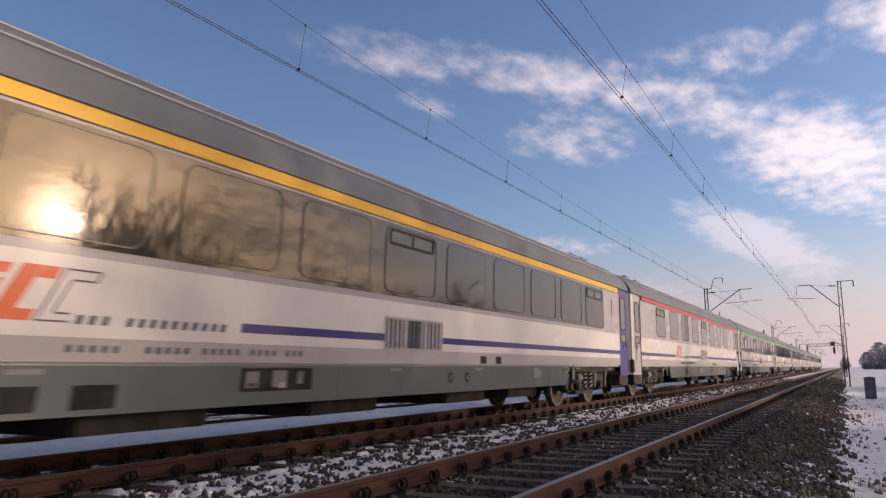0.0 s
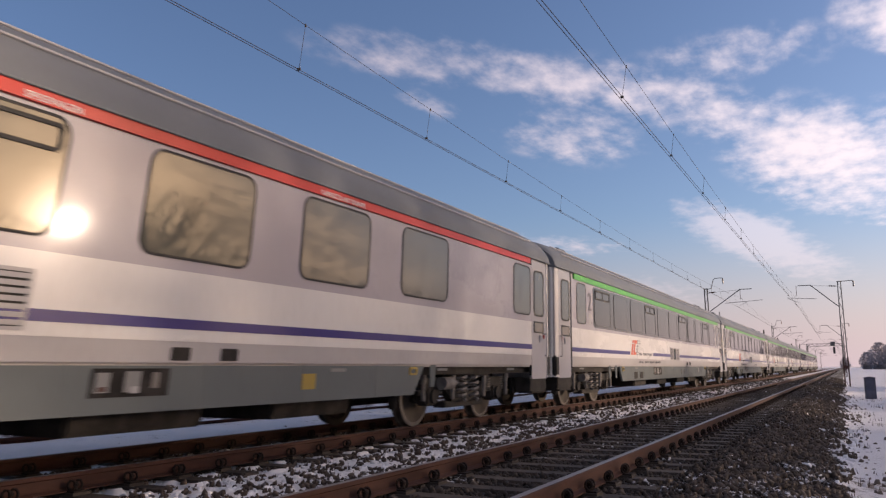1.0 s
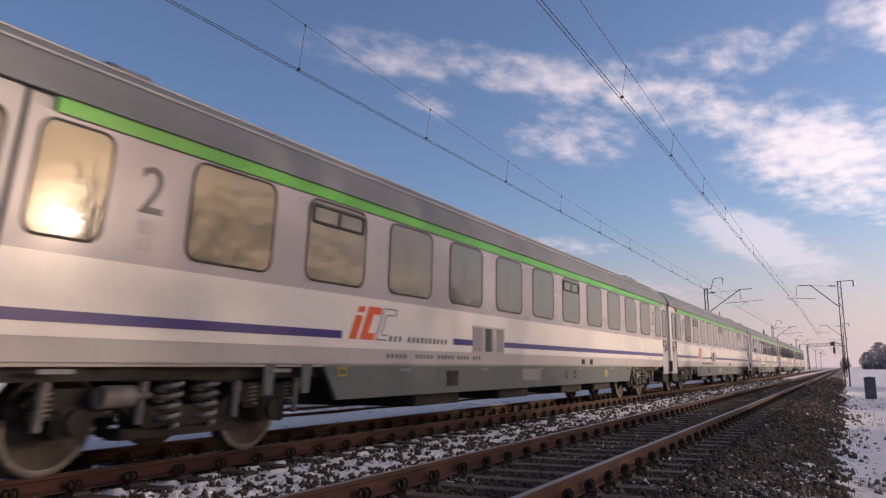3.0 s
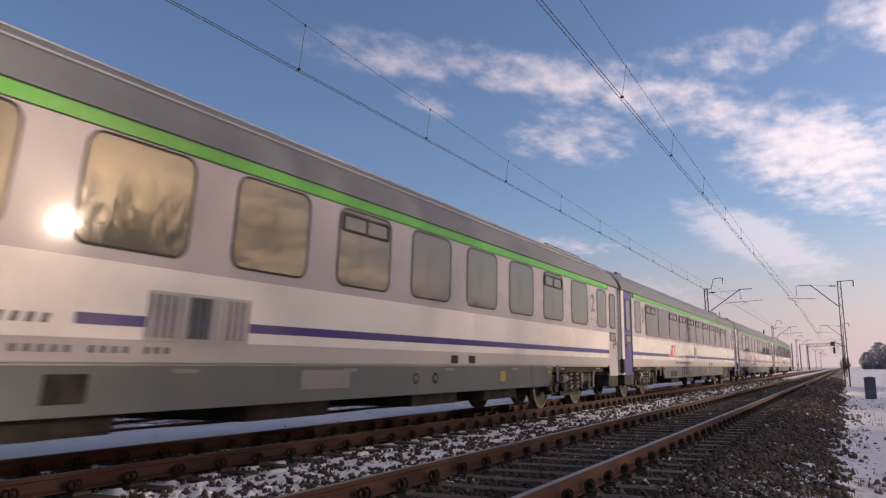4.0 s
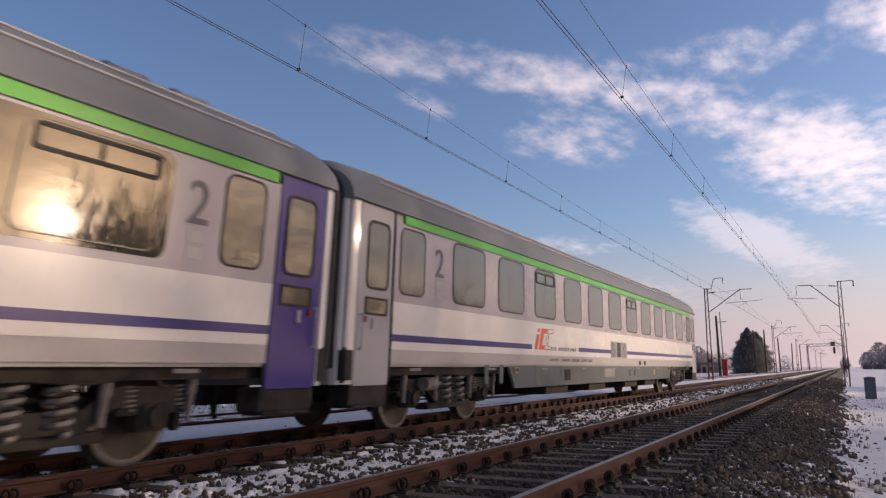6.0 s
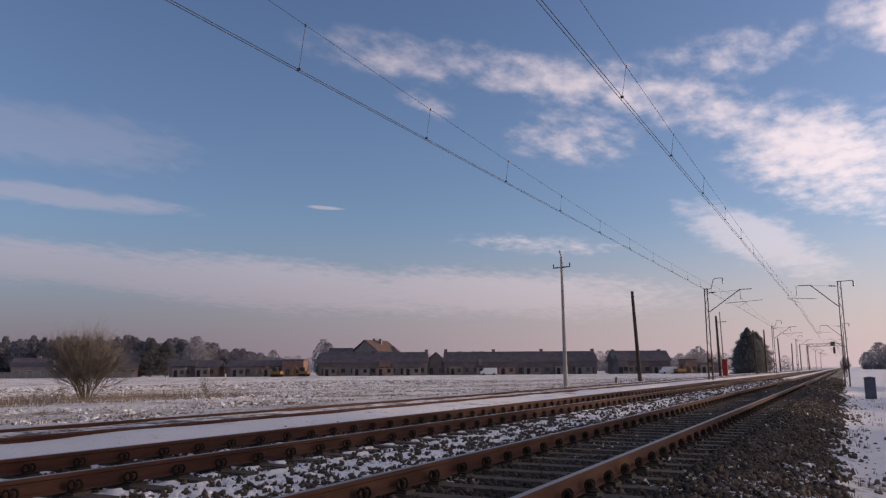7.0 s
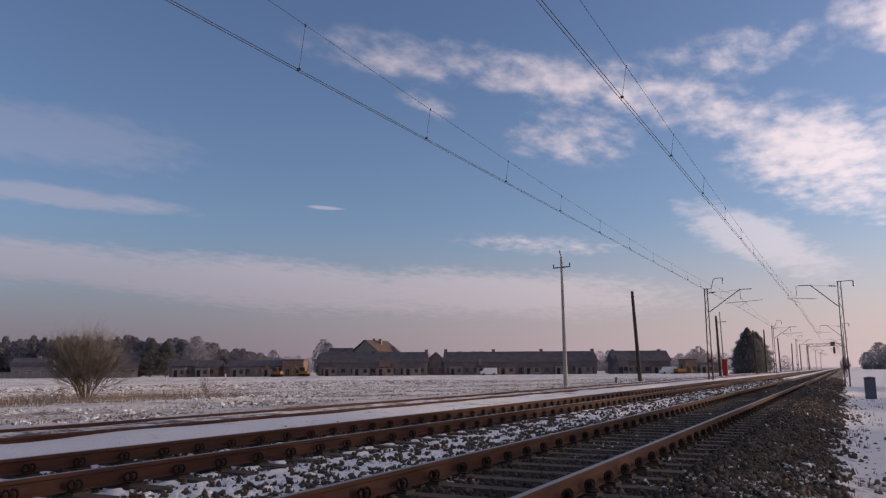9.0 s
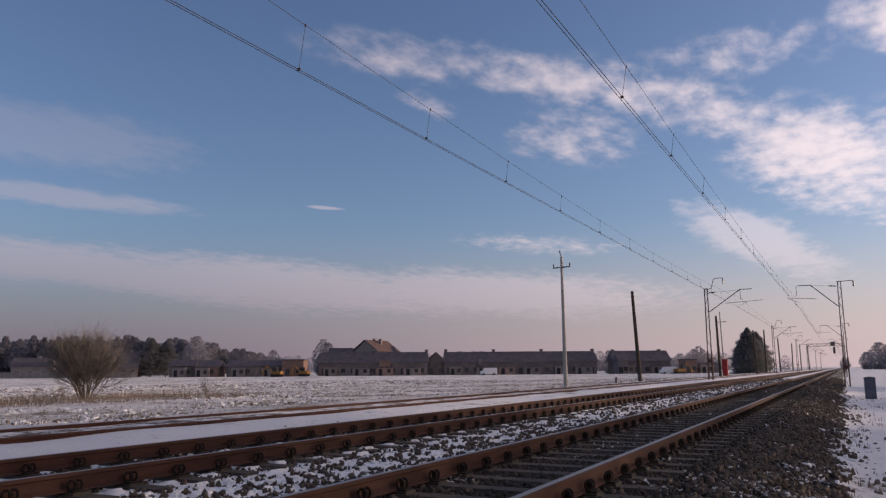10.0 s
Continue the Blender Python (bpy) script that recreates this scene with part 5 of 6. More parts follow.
def coach_spec(label, stripe, style, doors, tilting, **more):
    base = dict(label=label, stripe=stripe, style=style, doors=doors, tilting=tilting, mark=-6.35, vents=(10.2, 11.1, -10.4), width=1.23, windows=ROOM_PANES, small=[], digits=(), figure="2",
                grille=(-0.55, 1.10, 1.18, 1.58), boxes=BAND_BOXES, caps=(1.5, 2.1), words=(), bays=(), seams=(3, 5, 13, 15), stripe_z=(2.96, 3.108), plates=(2.7, 3.35))
    if style == "band":
        base["windows"] = BAND_PANES
        base["small"] = [(-11.5, -10.8), (11.05, 11.65)]
        base["digits"] = (-10.46, 10.68)
        base["bays"] = ((-2.7, 0.6),)
    elif style == "rooms":
        base["small"] = [(-11.75, -11.05), (10.85, 11.65)]
        base["digits"] = (-10.55, 10.45)
        base["boxes"] = ROOM_BOXES
    else:
        base["windows"], base["width"] = DINER_PANES, 1.43
        base["small"] = [(10.95, 11.8)]
        base["boxes"] = ROOM_BOXES
        base["grille"] = (-0.6, 1.05, 1.22, 1.64, False)
        base["stripe_z"] = (3.0, 3.118)
        base["vents"] = (-10.5, -9.0)
        base["caps"] = ()
        base["bays"] = ((2.2, 0.42),)
        base["words"] = (("SPEISEWAGEN", 0.95, 0.085), ("CARROZZA-RISTORANTE", 5.15, 0.085))
    base.update(more)
    return base


COACHES = [
    coach_spec("white express coach with yellow stripe and dark window band", "yellow", "band", (DOOR_GREY, DOOR_BLUE), (5, 10), digits=(11.12,), figure="1", small=[(-11.5, -10.8)]),
    coach_spec("white dining coach with red stripe and separate windows", "red", "diner", (DOOR_GREY, DOOR_GREY), (0, 4)),
    coach_spec("white express coach with green stripe and dark window band", "green", "band", (DOOR_GREY, DOOR_GREY), (0, 3, 6, 9)),
    coach_spec("white express coach with green stripe and dark window band", "green", "band", (DOOR_GREY, DOOR_GREY), (0, 5, 10)),
    coach_spec("white compartment coach with green stripe and separate windows", "green", "rooms", (DOOR_GREY, DOOR_GREY), (1, 6), mark=-7.2, grille=(-3.5, -2.2, 1.18, 1.58)),
    coach_spec("white compartment coach with green stripe and separate windows", "green", "rooms", (DOOR_GREY, DOOR_GREY), (1, 5, 9), mark=-7.2, grille=(-3.5, -2.2, 1.18, 1.58), vents=(9.4, 10.1, 10.8, 11.5)),
    coach_spec("white coach with green stripe, many top lights and violet-blue doors", "green", "band", (DOOR_BLUE, DOOR_BLUE), (0, 2, 3, 4, 5, 6, 7, 8, 9), grille=(-1.25, -0.75, 1.30, 1.72, False), seams=(), stripe_z=(2.985, 3.125), caps=(), bays=((-3.4, 0.65),),
               boxes=[(-6.19, -5.75, 0.58, 0.78, "dark"), (-5.61, -5.14, 0.58, 0.78, "dark"), (1.95, 2.3, 0.62, 0.86, "yellow")]),
    coach_spec("white coach with green stripe, dark window band and violet-blue doors", "green", "band", (DOOR_BLUE, DOOR_BLUE), (1, 5, 10), grille=(-3.55, -2.3, 1.18, 1.58)),
    coach_spec("white compartment coach with green stripe at the train's end", "green", "rooms", (DOOR_GREY, DOOR_GREY), (2, 6), vents=(9.0, 9.9, 10.8, 11.6)),
]
TRAIN = [build_coach(spec) for spec in COACHES]
FIRST_COACH_Y = 9.6


# ---- beside the line ----
def limb(verts, faces, a, b, ra, rb, sides=4):
    d = (b - a).normalized()
    u = d.orthogonal().normalized()
    v = d.cross(u)
    k = len(verts)
    for p, r in ((a, ra), (b, rb)):
        for i in range(sides):
            t = 2 * math.pi * i / sides
            verts.append(tuple(p + u * (r * math.cos(t)) + v * (r * math.sin(t))))
    for i in range(sides):
        j = (i + 1) % sides
        faces.append((k + i, k + j, k + sides + j, k + sides + i))


def grow(rng, wood, twigs, a, d, length, r, level, spread, kids):
    """Branches in ever thinner limbs; the last levels go to the twigs."""
    store = wood if level > 1 else twigs
    pts, dirs = [a], [d]
    n = 3 if level > 1 else 2
    for i in range(n):
        d = (d + Vector((rng.gauss(0, 0.16), rng.gauss(0, 0.16), rng.gauss(0.05, 0.10)))).normalized()
        b = pts[-1] + d * (length / n)
        limb(*store, pts[-1], b, r * (1 - 0.45 * i / n), r * (1 - 0.45 * (i + 1) / n), 5 if level > 2 else 3)
        pts.append(b)
        dirs.append(d)
    if level == 0:
        return
    for c in range(kids):
        f = rng.uniform(0.3, 1.0) * n
        i = min(n - 1, int(f))
        p = pts[i].lerp(pts[i + 1], f - i)
        side = Vector((rng.gauss(0, 1), rng.gauss(0, 1), rng.gauss(0, 0.6))).normalized()
        nd = (dirs[i + 1] + side * spread).normalized()
        grow(rng, wood, twigs, p, nd, length * rng.uniform(0.5, 0.78), r * 0.5, level - 1, spread, kids)


def bare_tree(name, label, category, group, x, y, z, height, stems, level, kids, spread, seed, lean=0.15, r=None):
    rng = random.Random(seed)
    wood, twigs = ([], []), ([], [])
    for s in range(stems):
        a = rng.uniform(0, 2 * math.pi)
        tilt = lean * rng.uniform(0.4, 1.3)
        d = Vector((math.cos(a) * tilt, math.sin(a) * tilt, 1)).normalized()
        base = Vector((math.cos(a) * 0.12 * (stems > 1), math.sin(a) * 0.12 * (stems > 1), -0.15))
        grow(rng, wood, twigs, base, d, height * rng.uniform(0.38, 0.5), r or height * 0.016, level, spread, kids)
    top = thing(name, label, category, group, at=pose(x, y, z))
    part("trunk", raw_mesh("trunk", *wood, BARK, True), None, top)
    part("crown", raw_mesh("crown", *twigs, TWIG, False), None, top, "fine leafless twigs")
    return top


bare_tree("shrub", "broad leafless shrub with many thin stems in the field", "shrub", "", -37.5, 29.2, -0.72, 4.5, 22, 3, 8, 0.52, 5, 0.31, 0.028)
for i, (x, y, h) in enumerate([(-32.0, 33.0, 2.0), (-35.0, 25.5, 1.5), (-30.0, 21.0, 1.3), (-14.9, 13.0, 0.5), (-141.0, 163.0, 5.0)]):
    bare_tree("shrub", "small leafless bush standing in the snowy field", "shrub", "small field bushes", x, y, lie(x) - 0.02, h, 7, 2, 5, 0.6, 30 + i, 0.6, 0.014)


def weeds(name, label, spots, mat, seed, tall):
    """Clumps of dry stalks in one mesh."""
    rng = random.Random(seed)
    verts, faces = [], []
    for x, y, w, n in spots:
        for i in range(n):
            px, py = x + rng.gauss(0, w), y + rng.gauss(0, w * 1.3)
            a = Vector((px, py, lie(px) - 0.03))
            b = a + Vector((rng.gauss(0, 0.16), rng.gauss(0, 0.16), 1)) * (tall * rng.uniform(0.4, 1.2))
            limb(verts, faces, a, b, 0.010, 0.003, 3)
    tagged(new(name, raw_mesh(name, verts, faces, mat)), label, "grass", kind="stuff")


weeds("dry_grass", "dry brown grass stalks standing out of the snow", [(-39 + 0.9 * (i % 9) - i * 0.02, 22 + 0.62 * i, 1.1, 110) for i in range(26)] + [(-32 - 0.4 * i, 19.5 + 0.2 * i, 1.0, 80) for i in range(14)], REED, 2, 0.42)
rng = random.Random(8)
weeds("field_tufts", "scattered tufts of frosted grass over the field", [(-rng.uniform(13.5, 75), rng.uniform(8, 110), 0.22, 14) for i in range(1300)], REED, 3, 0.13)
weeds("path_tufts", "short dry grass between ballast and snow", [(rng.uniform(-0.1, 1.6), rng.uniform(7, 45), 0.10, 7) for i in range(40)], REED, 4, 0.13)


def concrete_pole():
    pole = thing("utility_pole", "pale concrete pole with a short metal crossarm", "utility pole", at=pose(-16.8, 50.4, -0.35, 0, -0.3, -12))
    bm = bmesh.new()
    bar(bm, (0, 0, -0.2), (0, 0, 8.9), 0.15, 10, 0.085)
    part("shaft", bm, POLE_CONCRETE, pole, smooth=True)
    bm = bmesh.new()
    box(bm, -0.68, 0.68, -0.04, 0.04, 8.12, 8.20, 0.008)
    part("crossarm", bm, MAST_STEEL, pole)
    for x in (-0.64, 0.64):
        bm = bmesh.new()
        bar(bm, (x, 0, 8.18), (x, 0, 8.32), 0.03, 8)
        bar(bm, (x, 0, 8.30), (x, 0, 8.42), 0.055, 8, 0.04)
        part("insulator", bm, CERAMIC, pole)
    bm = bmesh.new()
    bar(bm, (0, 0, 8.85), (-0.10, 0, 9.18), 0.03, 6)
    bar(bm, (-0.10, 0, 9.18), (-0.10, 0, 9.36), 0.05, 8, 0.035)
    part("top_pin", bm, CERAMIC, pole)


concrete_pole()


def timber_post(x, y, tall, tilt_x, tilt_y, r=0.16):
    post = thing("wooden_post", "dark bare timber post without wires beside the siding", "post", "old timber posts along the siding", at=pose(x, y, -0.35, tilt_x, tilt_y, 0))
    bm = bmesh.new()
    bar(bm, (0, 0, -0.3), (0, 0, tall), r * 1.12, 10, r * 0.8)
    part("shaft", bm, POLE_WOOD, post, smooth=True)
    bm = bmesh.new()
    box(bm, -r - 0.01, r + 0.01, -r - 0.01, r + 0.01, 0.35, 0.42, 0.01)
    part("strap", bm, MAST_RUST, post)


timber_post(-15.9, 68.0, 8.0, 0, -2.6)
for i, (x, y, h, a) in enumerate([(-14.9, 110.0, 8.2, -1.0), (-14.2, 152.0, 8.0, -1.8), (-14.5, 175.0, 9.0, 0), (-13.8, 205.0, 8.4, -1.2), (-13.2, 245.0, 8.0, 1.0), (-13.0, 290.0, 9.0, 0), (-12.0, 330.0, 9.0, -1.0)]):
    timber_post(x, y, h, 0, a, 0.17)
timber_post(-16.2, 61.0, 0.55, 0, 6, 0.09)


def red_kiosk():
    k = thing("signal_post", "slim pole with crossarm above a dull red signal cabinet", "signal", at=pose(-14.0, 108.0, -0.4))
    bm = bmesh.new()
    box(bm, -0.32, 0.32, -0.35, 0.35, -0.1, 2.3, 0.03)
    part("cabinet", bm, RED_PAINT, k, "dull red upright cabinet")
    bm = bmesh.new()
    box(bm, -0.38, 0.38, -0.42, 0.42, 2.3, 2.38, 0.02)
    part("cabinet_roof", bm, RED_PAINT, k)
    bm = bmesh.new()
    bar(bm, (-0.15, 0.5, -0.2), (-0.35, 0.5, 8.7), 0.10, 8, 0.06)
    part("pole", bm, POLE_CONCRETE, k)
    bm = bmesh.new()
    box(bm, -1.0, 0.45, 0.46, 0.54, 7.3, 7.38)
    part("crossarm", bm, MAST_STEEL, k)


red_kiosk()


def cable_cabinet():
    c = thing("cable_cabinet", "blue-grey trackside cabinet standing in snow", "cabinet", at=pose(1.0, 41.5, -0.66, 0, 0, 4))
    bm = bmesh.new()
    box(bm, -0.22, 0.22, -0.25, 0.25, 0.0, 1.0, 0.015)
    part("body", bm, BLUE_GREY, c)
    bm = bmesh.new()
    prism(bm, [(-0.25, 1.0), (0.25, 1.0), (0.25, 1.03), (0.0, 1.08), (-0.25, 1.03)], -0.28, 0.28)
    part("lid", bm, BLUE_GREY, c)
    bm = bmesh.new()
    box(bm, -0.18, 0.18, -0.262, -0.25, 0.10, 0.94, 0.004)
    door = part("door", bm, BLUE_GREY, c)
    bm = bmesh.new()
    box(bm, 0.14, 0.17, -0.285, -0.26, 0.52, 0.66)
    part("handle", bm, MAST_STEEL, door)


cable_cabinet()


def signal_gantry():
    """A light gantry over the tracks, far down the line."""
    g = thing("signal_gantry", "steel lattice gantry over the tracks with a hanging signal", "signal gantry", at=pose(-4.6, 350.0, 0))
    for x in (-8.6, 5.0):
        bm = bmesh.new()
        for d in (-0.25, 0.25):
            bar(bm, (x, d, -0.5), (x, d, 10.2), 0.10, 6)
        for i in range(9):
            bar(bm, (x, -0.25, i * 1.1), (x, 0.25, i * 1.1 + 1.1), 0.04, 4)
        part("leg", bm, MAST_STEEL, g)
    bm = bmesh.new()
    for z in (9.3, 10.2):
        bar(bm, (-8.6, 0, z), (5.0, 0, z), 0.09, 6)
    for i in range(14):
        bar(bm, (-8.6 + i * 0.97, 0, 9.3 if i % 2 else 10.2), (-7.63 + i * 0.97, 0, 10.2 if i % 2 else 9.3), 0.05, 4)
    part("truss", bm, MAST_STEEL, g)
    bm = bmesh.new()
    box(bm, 0.2, 2.0, -0.1, 0.1, 9.4, 11.0, 0.03)
    part("board", bm, MAST_STEEL, g)
    bm = bmesh.new()
    box(bm, 1.1, 1.9, -0.45, -0.1, 6.2, 8.9, 0.05)
    part("signal_head", bm, RUBBER, g)


signal_gantry()


# ---- buildings across the field ----
ACROSS = Matrix.Rotation(radians(YAW), 4, "Z")


def across(u, depth, turn=0.0, z=-0.88):
    """A place u metres to the right of the line of sight and depth metres along it."""
    p = ACROSS @ Vector((u, depth, 0))
    return Matrix.Translation((p.x, p.y, z)) @ Matrix.Rotation(radians(YAW + turn), 4, "Z")


def house(label, m, width, deep, eave, ridge, wall_mat, roof_mat, cols, rows, group="", gable_front=False, chimneys=(), annex=None, hip=0.0, flat=False, porches=0):
    h = thing("house", label, "house", group, at=m)
    bm = bmesh.new()
    if gable_front:
        prism(bm, [(-width / 2, -0.3), (width / 2, -0.3), (width / 2, eave), (0, ridge - 0.12), (-width / 2, eave)], 0, deep)
    else:
        box(bm, -width / 2, width / 2, 0, deep, -0.3, eave)
    part("wall", bm, wall_mat, h)
    bm = bmesh.new()
    o = 0.45
    if flat:
        box(bm, -width / 2 - 0.2, width / 2 + 0.2, -0.25, deep + 0.2, eave, ridge, 0.05)
    elif gable_front:
        for s in (-1, 1):
            a, b = Vector((s * (width / 2 + o), 0, eave - 0.25)), Vector((0, 0, ridge))
            n = Vector((b.z - a.z, 0, -(b.x - a.x))).normalized() * (0.22 if s < 0 else 0.22)
            if n.z < 0:
                n = -n
            prism(bm, [(a.x, a.z), (b.x, b.z), (b.x + n.x, b.z + n.z), (a.x + n.x, a.z + n.z)], -o, deep + o)
    else:
        y0, y1, mid = -o, deep + o, deep / 2
        x0, x1 = -width / 2 - o, width / 2 + o
        v = [bm.verts.new(c) for c in ((x0, y0, eave), (x1, y0, eave), (x1, y1, eave), (x0, y1, eave), (x0 + hip, mid, ridge), (x1 - hip, mid, ridge))]
        for f in ((0, 1, 5, 4), (1, 2, 5), (2, 3, 4, 5), (3, 0, 4), (3, 2, 1, 0)):
            bm.faces.new([v[i] for i in f])
        bmesh.ops.recalc_face_normals(bm, faces=bm.faces)
    roof = part("roof", bm, roof_mat, h)
    for cx, cz in chimneys:
        bm = bmesh.new()
        box(bm, cx - 0.45, cx + 0.45, deep / 2 - 0.4, deep / 2 + 0.4, eave - 0.2, cz, 0.03)
        box(bm, cx - 0.55, cx + 0.55, deep / 2 - 0.5, deep / 2 + 0.5, cz - 0.25, cz, 0.02)
        part("chimney", bm, DARK_WALL if wall_mat is not PLASTER else PLASTER, roof)
    for r in range(rows):
        for c in range(cols):
            x = -width / 2 + width * (c + 0.5) / cols
            z = 0.9 + r * 2.9
            if z + 1.4 > (ridge if gable_front else eave):
                continue
            tall = 1.35 if (c + r) % 4 else 2.0
            bm = bmesh.new()
            box(bm, x - 0.62, x + 0.62, -0.05, 0.02, z + 1.35 - tall, z + 1.35, 0.02)
            win = part("window", bm, WINDOW_FRAME if wall_mat is PLASTER else DARK_WALL, h)
            for k in (-1, 1):
                bm = bmesh.new()
                box(bm, x + k * 0.29 - 0.25, x + k * 0.29 + 0.25, -0.07, -0.045, z + 1.42 - tall, z + 1.28)
                part("pane", bm, HOUSE_GLASS, win)
    for k in range(porches):
        px0 = -width / 2 + width * (k + 0.5) / porches + (0.7 if k % 3 == 1 else -0.4)
        wide, high = (5.2, 2.3) if k % 4 else (4.0, 2.7)
        bm = bmesh.new()
        box(bm, px0 - wide / 2, px0 + wide / 2, -1.6, 0.02, -0.3, high)
        porch = part("porch", bm, (PORCH_WALL, PORCH_BRICK)[k % 5 == 2], h)
        bm = bmesh.new()
        box(bm, px0 - wide / 2 - 0.15, px0 + wide / 2 + 0.15, -1.75, 0.0, high, high + 0.14)
        part("porch_roof", bm, ROOF_DARK, porch)
        for j, o in ((-1, RUBBER), (1, HOUSE_GLASS)):
            bm = bmesh.new()
            box(bm, px0 + j * wide * 0.24 - 0.5, px0 + j * wide * 0.24 + 0.5, -1.65, -1.58, 0.0 if j < 0 else 0.9, 2.0)
            part("door" if j < 0 else "window", bm, o, porch)
    if annex:
        ax, aw, ad, az, mat = annex
        bm = bmesh.new()
        box(bm, ax - aw / 2, ax + aw / 2, -ad, 0.02, -0.3, az)
        porch = part("porch", bm, mat, h)
        for k in (-1, 1):
            bm = bmesh.new()
            box(bm, ax + k * aw * 0.22 - aw * 0.14, ax + k * aw * 0.22 + aw * 0.14, -ad - 0.04, -ad + 0.02, 0.0, az * 0.58)
            part("opening", bm, RUBBER, porch)
    return h


D = 235.0
PX = D / 1353.0
TERRACE = "terraced houses across the field"
house("unfinished dark brick terrace with long dark roof", across((660 - 784) * PX, D), 190 * PX, 9.0, 3.9, 7.2, DARK_WALL, ROOF_DARK, 11, 1, TERRACE, hip=0.3, porches=4, chimneys=((16.2, 7.9),), annex=(3.6, 3.3, 1.2, 4.6, BRICK_WALL))
house("unfinished dark brick terrace with long dark roof", across((920 - 784) * PX, D + 3), 270 * PX, 9.0, 3.9, 7.2, DARK_WALL, ROOF_DARK, 17, 1, TERRACE, hip=0.3, porches=6, chimneys=((-23.0, 8.0), (-8.0, 7.9), (7.0, 7.9), (23.0, 7.9)), annex=(-12.5, 0.8, 0.8, 4.8, PLASTER))
house("unfinished dark brick terrace with dark roof", across((1134 - 784) * PX, D + 2), 100 * PX, 9.0, 3.9, 7.2, DARK_WALL, ROOF_DARK, 6, 1, TERRACE, hip=0.3, porches=2, chimneys=((-8.0, 7.6), (6.5, 7.6)))
house("low dark house with gabled front", across((770 - 784) * PX, D + 6), 34 * PX, 8.0, 4.2, 7.0, DARK_WALL, ROOF_DARK, 2, 1, TERRACE, gable_front=True)
house("large house with red tiled roof and pale gable", across((632 - 784) * PX, D + 24, -32), 60 * PX, 12.0, 8.0, 11.6, PLASTER, ROOF_RED, 3, 3, "", gable_front=True, chimneys=((-0.6, 12.4), (2.0, 12.2)))
house("dark roofed wing of a large house", across((665 - 784) * PX, D + 26), 62 * PX, 10.0, 6.8, 9.9, DARK_WALL, ROOF_DARK, 4, 2, "", hip=2.4)
house("dark roofed wing of a large house", across((584 - 784) * PX, D + 22), 46 * PX, 10.0, 5.2, 9.2, DARK_WALL, ROOF_DARK, 3, 2, "", hip=0.4)
for px, wide, ridge, mat, count in [(338, 44, 5.2, DARK_WALL, 1), (377, 46, 4.9, BRICK_WALL, 1), (462, 96, 4.9, DARK_WALL, 2), (1232, 48, 3.4, DARK_WALL, 1), (1090, 16, 6.0, DARK_WALL, 0)]:
    house("low unfinished brick house with dark shallow roof", across((px - 784) * PX, D - 6), wide * PX, 7.0, ridge - 1.9, ridge, mat, ROOF_DARK, max(2, int(wide * PX / 3.4)), 1, "low houses across the field", hip=0.4, porches=count)
for px, wide, high, mat in [(529, 36, 5.0, BRICK_WALL), (1202, 18, 4.4, BRICK_WALL)]:
    house("flat-topped brick shell under construction", across((px - 784) * PX, D - 8), wide * PX, 7.0, high - 0.35, high, mat, ROOF_DARK, 2, 1, "brick shells under construction", flat=True)
for px, wide, eave, ridge, mat in [(48, 62, 3.4, 6.2, PLASTER), (215, 46, 3.0, 8.0, DARK_WALL), (118, 30, 3.0, 5.2, PLASTER)]:
    house("low house with dark pitched roof behind a fence", across((px - 784) * PX, D + 4, 14), wide * PX, 8.0, eave, ridge, mat, ROOF_DARK, 3, 1, "houses behind the fence", chimneys=((1.5, ridge + 0.6),))


def fence():
    f = thing("fence", "long grey panel fence along the field's far edge", "fence", at=across(0, D - 14))
    for i in range(24):
        x = (-8 - 784) * PX + i * 2.05
        bm = bmesh.new()
        box(bm, x, x + 1.95, -0.04, 0.04, -0.1, 1.75)
        part("panel", bm, PLASTER, f)
        bm = bmesh.new()
        box(bm, x + 1.95, x + 2.05, -0.08, 0.08, -0.2, 1.9)
        part("post", bm, POLE_CONCRETE, f)


fence()


def digger(px, depth, label, turn):
    d = thing("digger", label, "excavator", "machines on the building site", at=across((px - 784) * depth / 1353.0, depth, turn))
    bm = bmesh.new()
    for y in (-0.9, 0.9):
        box(bm, -1.5, 1.5, y - 0.25, y + 0.25, 0.0, 0.75, 0.2)
    part("track", bm, RUBBER, d)
    bm = bmesh.new()
    box(bm, -1.6, 1.3, -1.0, 1.0, 0.75, 1.55, 0.1)
    part("body", bm, MACHINE_ORANGE, d, "orange machine body")
    bm = bmesh.new()
    box(bm, 0.2, 1.4, -0.9, 0.1, 1.5, 2.7, 0.1)
    part("cab", bm, HOUSE_GLASS, d)
    bm = bmesh.new()
    bar(bm, (1.2, 0.4, 1.4), (3.0, 0.4, 3.2), 0.16, 6)
    bar(bm, (3.0, 0.4, 3.2), (4.1, 0.4, 1.2), 0.13, 6)
    box(bm, 3.7, 4.5, 0.0, 0.8, 0.6, 1.3, 0.1)
    part("arm", bm, MACHINE_ORANGE, d)


digger(492, D - 20, "orange excavator parked beside the unfinished houses", 165)
digger(540, D - 10, "orange excavator parked beside the unfinished houses", 160)
digger(1197, D - 14, "orange excavator parked beside the unfinished houses", 20)


